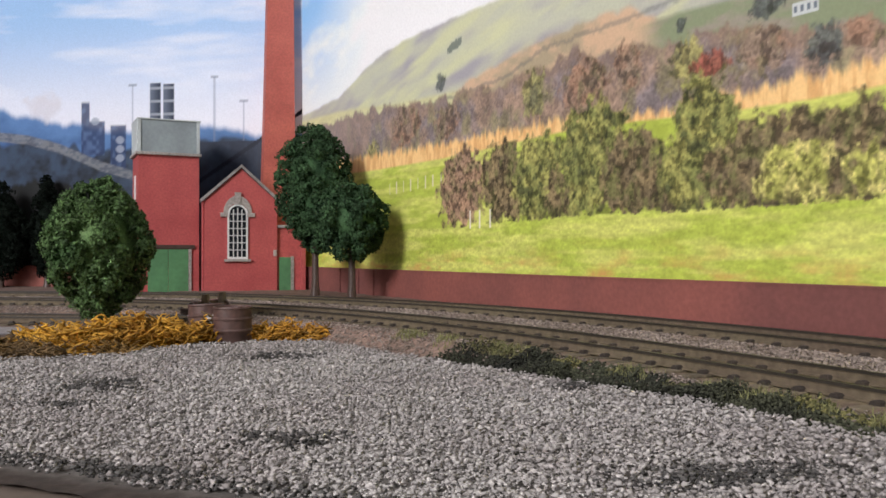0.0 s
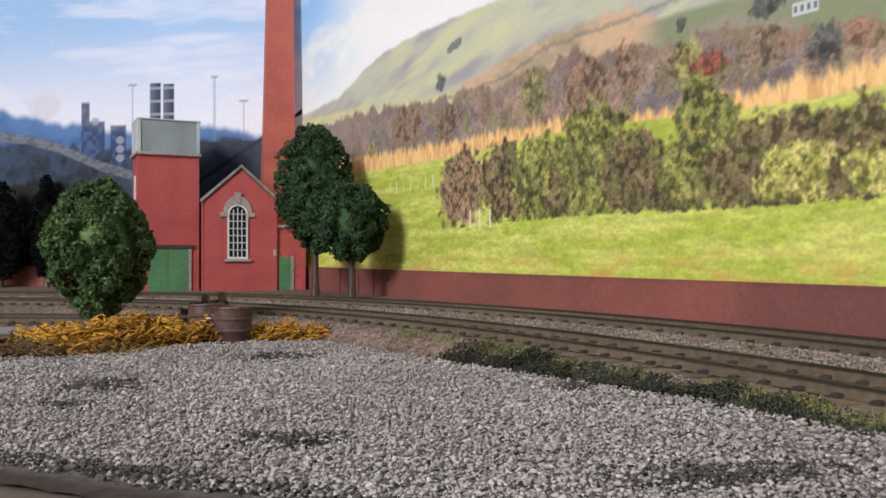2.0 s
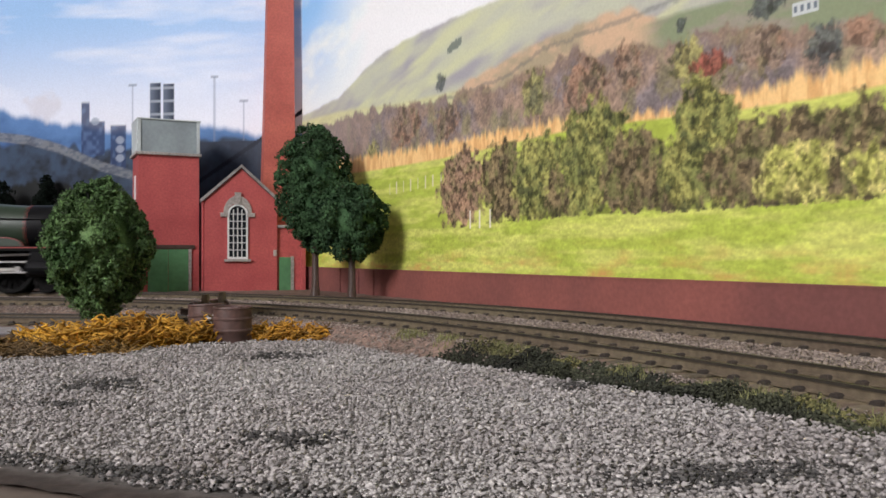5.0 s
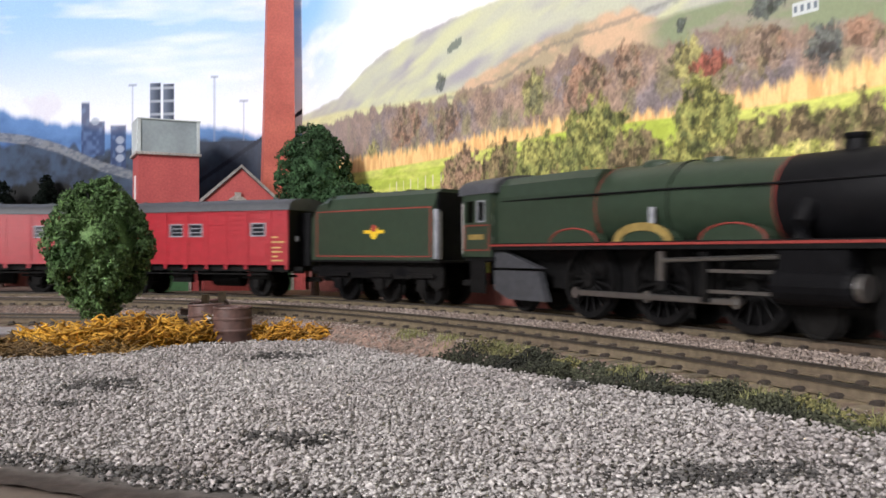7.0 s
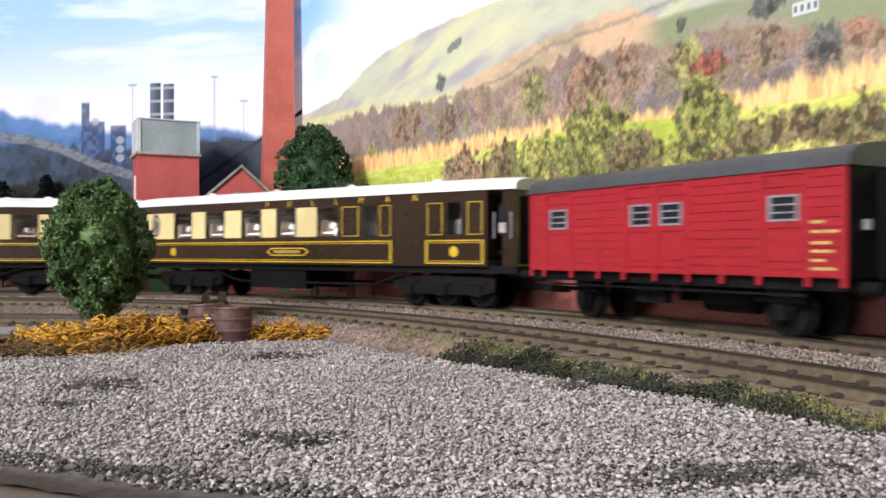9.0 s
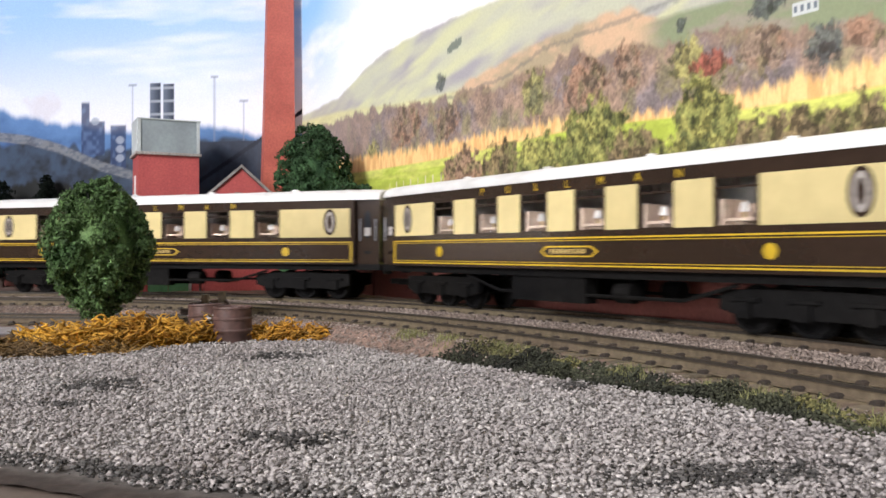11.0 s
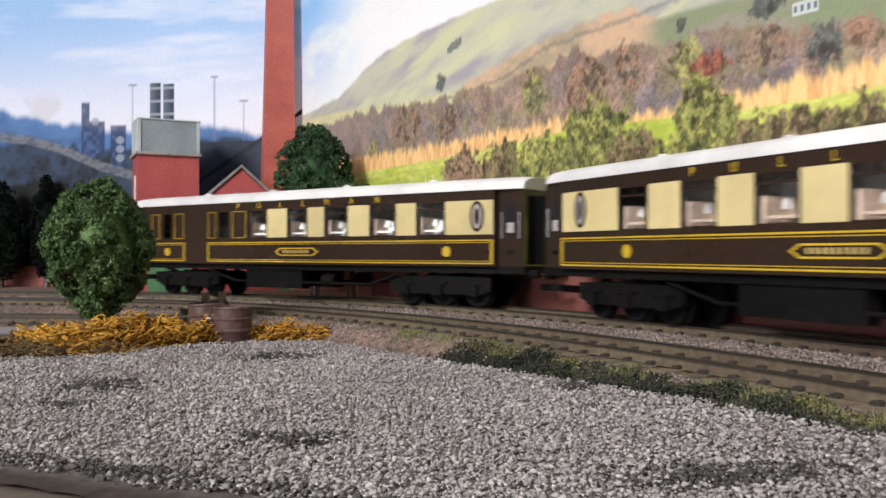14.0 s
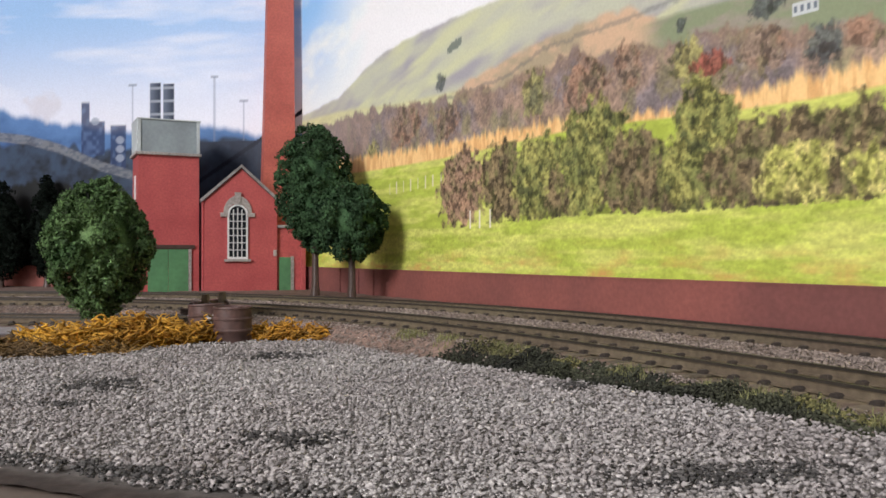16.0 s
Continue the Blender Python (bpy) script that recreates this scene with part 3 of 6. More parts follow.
def bushes(u, z, seed, colours, size, gaps=0.6):
    """Broken foliage tones: masses, twigs and specks."""
    n1, n2, n3 = fbm(u / size, z / size, seed), fbm(u / (size * 0.3), z / (size * 0.34), seed + 3), value_noise(u / 0.75, z / 0.8, seed + 7)
    c = mix(colours[0], colours[1], (n1 - 0.35) * 3.5)
    c = mix(c, colours[2], (fbm(u / (size * 0.7), z / (size * 0.9), seed + 11) - 0.48) * 5)
    dark = smooth(0.52, 0.36, fbm(u / (size * 0.42), z / (size * 0.5), seed + 23))[:, None]
    return c * (0.2 + 1.05 * n2[:, None] ** 1.3 + 0.75 * n3[:, None]) * (1 - gaps * dark)


def paint_hills(u, z):
    """The country print: sky, fell, woods, reeds, hedge and meadow, in millimetres on the sheet."""
    # sky with soft cloud
    col = mix(lin(255, 255, 255), lin(150, 200, 250), smooth(60, 175, z) * (1 - smooth(10, 130, u)) * 1.1)
    col = lay(col, (fbm(u / 60, z / 22, 1) - 0.5) * 3 * (1 - smooth(120, 190, u)), lin(252, 254, 255))
    # the fell
    top = along(FELL, u) + (fbm(u / 9, u * 0, 2) - 0.5) * 2
    fell = mix(lin(196, 198, 176), lin(168, 164, 170), (fbm(u / 40 + z / 40, z / 11 - u / 50, 3, 3) - 0.4) * 3)
    fell = lay(fell, (fbm(u / 44 + 7, z / 8 - u / 34, 4, 3) - 0.52) * 4, lin(208, 210, 170))
    col = lay(col, smooth(-1.2, 1.2, top - z), fell)
    band = along(FELL_FOOT, u)
    col = lay(col, smooth(-1, 2, band - z), lin(206, 204, 156) * (0.8 + 0.4 * fbm(u / 8, z / 3, 6)[:, None]))
    copse = (np.hypot((u - COPSE[0]) / 7, (z - COPSE[1] - (u - COPSE[0]) * 0.3) / 2.4) < 1 + (fbm(u / 2, z / 2, 71) - 0.5))
    col = lay(col, copse * 0.8, lin(92, 104, 100))
    # pale bracken slope and the grey fields above it
    slope = along(BRACKEN_TOP, u) + (fbm(u / 7, z / 7, 9) - 0.5) * 4
    brk = mix(lin(212, 180, 148), lin(176, 160, 132), (fbm(u / 14, z / 8, 12) - 0.4) * 4)
    col = lay(col, smooth(-1.5, 1.5, slope - z) * smooth(BRACKEN_FROM, BRACKEN_FROM + 22, u), brk)
    grey = along(UPPER_FIELD, u)
    col = lay(col, smooth(-1, 1.5, grey - z) * smooth(300, 318, u), mix(lin(140, 150, 118), lin(158, 150, 134), (fbm(u / 12, z / 5, 13) - 0.4) * 4))
    row = np.abs(z - along(HEDGE_LINE, u) - (fbm(u / 2.5, z * 0, 17) - 0.3) * 2.4)
    col = lay(col, smooth(1.3, 0.4, row) * 0.5, lin(112, 114, 112))
    # bare woods
    wt = along(WOOD_TOP, u) + (fbm(u / 9, u * 0 + 3, 14) - 0.5) * 11 + (fbm(u / 1.8, z / 2.5, 15) - 0.5) * 4
    wood = bushes(u, z, 20, (lin(164, 136, 114), lin(134, 122, 122), lin(146, 136, 98)), 11, 0.28)
    wood = mix(wood, lin(150, 122, 100), smooth(wt * 0 + 1.0, 0, (wt - z) / 9) * 0.5)
    haze = 0.2 + smooth(150, 40, u)[:, None] * 0.42
    wood = wood * (1 - haze) + haze * lin(150, 140, 140)
    col = lay(col, smooth(-1.2, 1.6, wt - z), wood)
    for cu, cz, a, b, kind in WOOD_TREES:
        edge = 1.05 - np.hypot((u - cu) / a, (z - cz) / b) + (fbm(u / 2.2, z / 2.6, int(cu)) - 0.5) * 1.1
        tone = {0: (lin(142, 140, 92), lin(174, 166, 104), lin(112, 112, 80)), 1: (lin(162, 126, 104), lin(144, 124, 108), lin(128, 116, 88)),
                2: (lin(166, 90, 78), lin(150, 92, 76), lin(176, 104, 86)), 3: (lin(96, 102, 98), lin(110, 114, 104), lin(80, 86, 86))}[kind]
        col = lay(col, smooth(0, 0.35, edge) * 0.9, bushes(u, z, 30 + int(cu), tone, 6))
    # reeds
    rt, rb = along(REED_TOP, u), along(REED_FOOT, u)
    streak = fbm(u / 1.3, z / 9, 22)
    reed = mix(lin(246, 206, 142), lin(226, 176, 116), (streak - 0.4) * 4)
    col = lay(col, smooth(-0.5, 3.5, rt - z + (fbm(u / 2, z / 12, 23) - 0.5) * 8), reed)
    # meadow
    meadow = mix(lin(180, 194, 82), lin(208, 212, 112), (fbm(u / 24, z / 3.4, 24) - 0.38) * 4)
    meadow = meadow * (0.72 + 0.55 * fbm(u / 4, z / 1.6, 25)[:, None])
    col = lay(col, smooth(-0.7, 0.9, rb - z), meadow)
    # fence along the far field
    for k in range(9):
        fu, fz = FENCE[0] + k * 7.4, FENCE[1] + k * 0.25
        col = lay(col, (np.abs(u - fu) < 0.5) & (np.abs(z - fz) < 3.2), lin(216, 210, 180))
    # the hedge, tree by tree, standing on its foot line
    foot = along(HEDGE_FOOT, u)
    for cu, top_z, a, kind in HEDGE:
        cb = np.interp(cu, [p[0] for p in HEDGE_FOOT], [p[1] for p in HEDGE_FOOT])
        a = a * 1.28
        cz, b = (top_z + cb) / 2, (top_z - cb) / 2 + 1
        edge = 1.06 - (np.abs((u - cu) / a) ** 2.4 + np.abs((z - cz) / b) ** 2.6) ** 0.42 + (fbm(u / 3.2, z / 3.6, 60 + int(cu)) - 0.5) * 0.9
        tone = {0: (lin(130, 134, 78), lin(170, 166, 96), lin(88, 92, 58)), 1: (lin(146, 128, 94), lin(118, 104, 80), lin(118, 116, 74)),
                2: (lin(192, 190, 104), lin(160, 160, 84), lin(214, 204, 126)), 3: (lin(178, 144, 116), lin(156, 128, 106), lin(144, 130, 96))}[kind]
        col = lay(col, smooth(0, 0.25, edge) * (z > foot - 0.6 + (fbm(u / 1.5, u * 0, 5) - 0.5) * 1.4), bushes(u, z, 80 + int(cu), tone, 5))
    dark = smooth(5, 0, z - foot) * (z > foot) * (u > HEDGE_DARK)
    col = lay(col, dark * (fbm(u / 2.4, z / 4, 91) > 0.45) * 0.55, lin(48, 46, 36))
    for fu in POSTS:
        col = lay(col, (np.abs(u - fu) < 0.6) & (np.abs(z - POST_Z) < 4.2), lin(226, 222, 204))
    # tawny tufts towards the wall
    near = smooth(POST_Z - 6, -22, z)
    tuft = (fbm(u / 11, z / 4, 95) - 0.47) * 6 * near
    meadow_grain = (fbm(u / 1.1, z / 0.9, 97) - 0.5)[:, None] * 0.5
    col = np.where((z < foot)[:, None], col * (1 + meadow_grain), col)
    col = lay(col, tuft * (0.5 + 0.5 * fbm(u / 1.2, z / 4, 96)), lin(204, 160, 92))
    # the white house on the far slope
    hu, hz = WHITE_HOUSE
    house = (np.abs(u - hu) < 4.4) & (np.abs(z - hz) < 2.2)
    col = lay(col, house * 0.8, lin(214, 218, 220))
    col = lay(col, house & (np.abs(((u - hu + 4.4) % 2.2) - 1.1) < 0.4) & (np.abs(z - hz) < 1.2), lin(110, 120, 130))
    return col


def paint_works(u, z):
    """The works print: pale sky, blue hills, pipe bridge, towers and dark sheds."""
    col = mix(lin(232, 232, 240), lin(150, 188, 230), smooth(70, 175, z))
    cloud = (fbm(u / 80, z / 14, 101) - 0.5) * 2.6 * smooth(80, 120, z)
    col = lay(col, cloud, lin(226, 230, 242))
    hill = along(WORKS_HILL, u) + (fbm(u / 12, u * 0, 103) - 0.5) * 8
    col = lay(col, smooth(-3, 3, hill - z), mix(lin(84, 124, 176), lin(48, 80, 128), smooth(0, 30, hill - z + (fbm(u / 9, z / 6, 104) - 0.5) * 24)))
    puff = 1 - np.hypot((u - PUFF[0]) / 16, (z - PUFF[1]) / 13) + (fbm(u / 9, z / 9, 105) - 0.5) * 0.9
    col = lay(col, smooth(0, 0.5, puff) * 0.8, lin(206, 206, 216))
    low = along(WORKS_LOW, u) + (value_noise(u / 7, u * 0, 106) - 0.5) * 9
    col = lay(col, smooth(-2, 2, low - z), mix(lin(50, 68, 92), lin(20, 28, 40), (fbm(u / 8, z / 8, 107) - 0.3) * 2.2))
    for cu, cz, a, b in WORKS_TOWERS:
        body = np.maximum(np.abs(u - cu) / a, np.abs(z - cz) / b)
        tone = mix(lin(30, 52, 92), lin(70, 92, 130), (value_noise(u / 2.5, z / 3.2, 108) - 0.45) * 3)
        col = lay(col, smooth(1.08, 0.94, body) * 0.9, tone)
    for cu, cz, a, b in PALE_DRUMS:
        col = lay(col, smooth(1.15, 0.85, np.hypot((u - cu) / a, (z - cz) / b)) * 0.8, lin(150, 160, 178))
    bridge = np.abs(z - along(PIPE_BRIDGE, u))
    col = lay(col, smooth(4.0, 2.6, bridge) * (u > PIPE_FROM) * 0.9, mix(lin(118, 122, 128), lin(86, 92, 104), (fbm(u / 3, z / 1.5, 109) - 0.4) * 4))
    shed = (z < along(DARK_SHED, u)) & (u < SHED_TO)
    col = lay(col, shed * 0.9, lin(36, 46, 62) * (0.6 + 0.8 * fbm(u / 6, z / 6, 110)[:, None]))
    leg = np.abs(z - DIAGONAL[1] + (u - DIAGONAL[0]) * 0.62)
    col = lay(col, (leg < 1.6) & (u < SHED_TO), lin(16, 24, 44))
    for cu, z0, z1 in STACKS:
        inside = (np.abs(u - cu) < 3.9) & (z > z0) & (z < z1)
        shade = mix(lin(34, 46, 66), lin(96, 108, 128), smooth(-3.9, 3.9, u - cu) * 0.8)
        col = lay(col, inside, shade)
        col = lay(col, inside & (np.abs((z - z0) % 9 - 4.5) < 0.8), lin(140, 148, 160))
    for cu, z0, z1 in MASTS:
        col = lay(col, smooth(0.9, 0.3, np.abs(u - cu)) * (z > z0) * (z < z1) * 0.6, lin(120, 134, 160))
        col = lay(col, (np.abs(u - cu) < 3) * (np.abs(z - z1) < 0.9) * 0.6, lin(110, 124, 150))
    forest = along(FOREST, u) + (fbm(u / 6, u * 0, 112) - 0.5) * 12
    col = lay(col, smooth(-2, 2, forest - z), lin(16, 19, 20) * (0.5 + fbm(u / 5, z / 5, 113)[:, None]))
    return col


CORNER = Vector((-94, 565))
SHEETS = {"hills": (Vector((0.5433, -0.8396)), 560), "works": (Vector((-0.9835, 0.1808)), 360)}


def build_sheet(name, label, way, length, us, zs, painter):
    """A print on a thin upright board: fine grid in front, the board behind it."""
    gu, gz = np.meshgrid(us, zs)
    u, z = gu.ravel(), gz.ravel()
    v = np.stack([CORNER.x + way.x * u, CORNER.y + way.y * u, z + 54], 1)
    w, h = len(us), len(zs)
    i = (np.arange(h - 1)[:, None] * w + np.arange(w - 1)).ravel()
    f = np.stack([i, i + 1, i + w + 1, i + w], 1)
    if way.x < 0:
        f = f[:, ::-1]
    board = thing(name, label, "backdrop", "", "structure")
    me = quick("print", v, f, PRINT)
    tint(me, np.clip(painter(u, z), 0.003, 0.92))
    part("print", me, None, board, label)
    out = Vector((-way.y, way.x)) if way.x > 0 else Vector((way.y, -way.x))
    a, b = CORNER + out * 0.5, CORNER + way * length + out * 0.5
    ring = [(a.x, a.y), (b.x, b.y), (b.x + out.x * 4, b.y + out.y * 4), (a.x + out.x * 4, a.y + out.y * 4)]
    part("backing_board", Shape().prism(ring, 21, 54 + zs[-1], "z"), WOOD, board)


def build_backdrops():
    zs = np.concatenate([np.arange(-33, 82, 0.5), np.arange(82, 200, 1.0)])
    build_sheet("backdrop_hills", "printed photo backdrop of fell, autumn woods and green meadow", SHEETS["hills"][0], 560, np.arange(0, 560.1, 0.55), zs, paint_hills)
    build_sheet("backdrop_works", "printed photo backdrop of a blue hazy steelworks", SHEETS["works"][0], 360, np.arange(0, 360.1, 0.9), np.arange(-33, 200, 0.9), paint_works)


def build_brick_wall():
    way = SHEETS["hills"][0]
    out = Vector((-0.8396, -0.5433))
    for k, (w, length, o) in enumerate(((way, 555, out), (SHEETS["works"][0], 340, Vector((-0.1808, -0.9835))))):
        wall = thing("brick_wall", "low weathered red brick boundary wall with a flat coping", "wall", "", "structure")
        a = CORNER + o * 1.2 + w * (2 if k else 0)
        bits = []
        for z0, z1, d in ((27.5, 44.0, 1.8), (44.0, 44.7, 2.0)):
            b = a + w * length
            ring = [(a.x, a.y), (b.x, b.y), (b.x + o.x * d, b.y + o.y * d), (a.x + o.x * d, a.y + o.y * d)]
            part("wall_panel" if d < 2 else "coping", Shape().prism(ring, z0, z1, "z"), WALL_RED, wall)
        if not k:
            for u in (62, 86, 104):
                p = a + w * u + o * 1.8
                q = p + w * 3
                ring = [(p.x, p.y), (q.x, q.y), (q.x + o.x, q.y + o.y), (p.x + o.x, p.y + o.y)]
                part("pier", Shape().prism(ring, 27.5, 44.0, "z"), WALL_RED, wall)


# ---------------------------------------------------------------- buildings behind the track
def arch(w, h, spring, n=10):
    """An arched outline, from the foot's left corner round to its right corner."""
    pts = [(-w / 2, 0), (-w / 2, spring)]
    for i in range(1, n):
        a = math.pi - math.pi * i / n
        pts.append((w / 2 * math.cos(a), spring + (h - spring) * math.sin(a)))
    return pts + [(w / 2, spring), (w / 2, 0)]


def build_engine_house():
    """Local axes: x along the front, y into the building, the front at y = 0."""
    house = thing("engine_house", "red brick engine house with arched white window and gable", "building", m=pose(-0.1473, 0.5233, 0.0295, 0, 0, 20))
    eave, apex, w, deep = 57.0, 77.0, 44.5, 34
    part("wall", Shape().prism([(0, 0), (w, 0), (w, eave), (w / 2, apex), (0, eave)], 0, deep, "y"), HOUSE_RED, house, "brick gable front")
    roof_l = Shape().prism([(-1.8, eave - 1.2), (w / 2, apex + 0.6), (w / 2, apex + 2.6), (-2.6, eave + 0.4)], -1.4, deep + 1, "y")
    roof_r = Shape().prism([(w + 1.8, eave - 1.2), (w / 2, apex + 0.6), (w / 2, apex + 2.6), (w + 2.6, eave + 0.4)], -1.4, deep + 1, "y")
    part("roof", roof_l, ROOF_SLATE, house, "grey slate roof slope")
    part("roof", roof_r, ROOF_SLATE, house)
    wx, wz = 20.0, 21.5
    window = part("window", Shape().prism([(x + wx, z + wz) for x, z in arch(10.5, 32, 26.5)], -0.25, -0.05, "y"), DARK_GLASS, house, "tall arched window with white glazing bars")
    outer, inner = arch(12.5, 33.2, 26.8), arch(10.3, 32, 26.5)
    frame_shape = Shape()
    for i in range(len(outer) - 1):
        q = [outer[i], outer[i + 1], inner[i + 1], inner[i]]
        frame_shape.prism([(x + wx, z + wz) for x, z in q], -1.0, 0, "y")
    frame_shape.box(wx - 6.2, wx + 6.2, -1.0, 0, wz - 1.2, wz + 0.2)
    part("window_frame", frame_shape, WHITE, window)
    for k in range(-1, 2):
        part("glazing_bar", Shape().box(wx + k * 2.6 - 0.28, wx + k * 2.6 + 0.28, -0.7, -0.26, wz, wz + 31 - abs(k) * 1.2), WHITE, window)
    for k in range(1, 7):
        half = 5.2 if k < 6 else 4.2
        part("glazing_bar", Shape().box(wx - half, wx + half, -0.66, -0.27, wz + k * 4.5 - 0.25, wz + k * 4.5 + 0.25), WHITE, window)
    head_o, head_i = arch(17.5, 38.5, 27.5), arch(12.7, 33.6, 27.0)
    for i in range(1, len(head_o) - 2):
        q = [head_o[i], head_o[i + 1], head_i[i + 1], head_i[i]]
        part("arch_stone", Shape().prism([(x + wx, z + wz) for x, z in q], -1.1, 0, "y"), STONE, house)
    for s in (-1, 1):
        part("springer", Shape().box(wx + s * 8.2 - 2.4, wx + s * 8.2 + 2.4, -1.2, 0, wz + 25.2, wz + 27.8, 0.2), STONE, house)
    part("keystone", Shape().prism([(wx - 1.6, wz + 33), (wx + 1.6, wz + 33), (wx + 2.0, wz + 40.5), (wx - 2.0, wz + 40.5)], -1.6, -1.12, "y"), STONE, house)
    part("window_sill", Shape().box(wx - 8.2, wx + 8.2, -1.8, 0, wz - 2.8, wz - 1.2, 0.2), STONE, house)
    # narrow wing with its door
    part("side_wing", Shape().box(w, w + 17, 2, 26, 0, 40), HOUSE_RED, house)
    part("wing_roof", Shape().box(w + 0.4, w + 18, 0.5, 27, 40, 42, 0.3), ROOF_SLATE, house)
    part("door", Shape().box(w + 1.5, w + 9.0, 1.4, 1.95, 0, 21.5, 0.1), DOOR_GREEN, house, "narrow green door")
    part("door_post", Shape().box(w + 9.0, w + 11.0, 1.2, 1.96, 0, 22), STONE, house)
    part("lintel_block", Shape().box(w - 2.4, w - 0.2, -0.7, 0, 22, 26, 0.2), STONE, house)
    part("corner_pier", Shape().box(w + 15.5, w + 18.5, 0.6, 4, 0, 42, 0.2), HOUSE_RED, house)
    # slit window in the side wall and a rain pipe
    part("side_window", Shape().box(-0.5, -0.05, 9, 15, 8, 25), WHITE, house, "slim white side window")
    part("rain_pipe", Shape().rod((-1.0, 2.5, 0), (-1.0, 2.5, eave - 1), 0.6), HOUSE_RED, house)


def build_water_tower():
    tower = thing("water_tower", "square red brick tower with grey water tank and green doors", "building", m=pose(-0.1846, 0.5130, 0.0295, 0, 0, 26))
    w, d, h = 36.0, 30.0, 84.0
    part("wall", Shape().box(0, w, 0, d, 0, h), HOUSE_RED, tower, "plain red brick shaft")
    part("cornice", Shape().box(-1.8, w + 1.2, -1.6, d + 1.4, h, h + 1.8, 0.3), STONE, tower)
    tank = part("water_tank", Shape().box(-0.2, w + 0.2, -0.2, d, h + 1.8, h + 21.5), TANK_GREY, tower, "riveted grey water tank")
    for x in (0.6, w - 0.6):
        part("tank_edge", Shape().box(x - 0.9, x + 0.9, -0.75, -0.2, h + 1.8, h + 21.5, 0.1), TANK_LIGHT, tank)
    part("tank_rim", Shape().box(-0.8, w + 0.8, -0.8, d + 0.6, h + 21.5, h + 22.4, 0.15), TANK_LIGHT, tank)
    part("tank_side", Shape().box(-0.75, -0.21, 0.4, d - 0.4, h + 2.2, h + 21.3, 0.1), TANK_LIGHT, tank)
    for x0 in (5.5, 17.6):
        part("door", Shape().box(x0, x0 + 11.9, -0.7, 0, 0, 26.5, 0.15), DOOR_GREEN, tower, "green boarded door leaf")
    part("door_lintel", Shape().box(2.5, w - 2.6, -1.1, 0, 26.6, 29.2, 0.2), BARK, tower)
    part("door_post", Shape().box(29.6, 31.4, -0.9, 0, 0, 26.5, 0.1), STONE, tower)
    part("slit_window", Shape().box(-0.6, -0.05, 12, 17, h - 34, h - 12), WHITE, tower, "slim white slit window")


def build_chimney():
    stack = thing("factory_chimney", "tall tapering square red brick factory chimney", "chimney", m=pose(-0.1105, 0.5635, 0.0295, 0, 0.5, 17))
    def ring(z, r):
        return [(-r, -r, z), (r, -r, z), (r, r, z), (-r, r, z)]
    part("shaft", Shape().loft([ring(0, 11.6), ring(60, 10.6), ring(120, 9.5), ring(205, 8.2)]), STACK_RED, stack)
    part("plinth", Shape().loft([ring(0, 13), ring(22, 12.8), ring(24, 11.4)]), STACK_RED, stack)
    part("cap", Shape().loft([ring(205, 8.3), ring(207, 10), ring(212, 10.2), ring(214, 9)]), STACK_RED, stack)


# ---------------------------------------------------------------- trees, lichen, drums
def ball(rng, n_sub=2):
    bm = bmesh.new()
    bmesh.ops.create_icosphere(bm, subdivisions=n_sub, radius=1.0)
    v = np.array([p.co[:] for p in bm.verts])
    bm.verts.index_update()
    f = np.array([[p.index for p in q.verts] for q in bm.faces])
    bm.free()
    return v, f


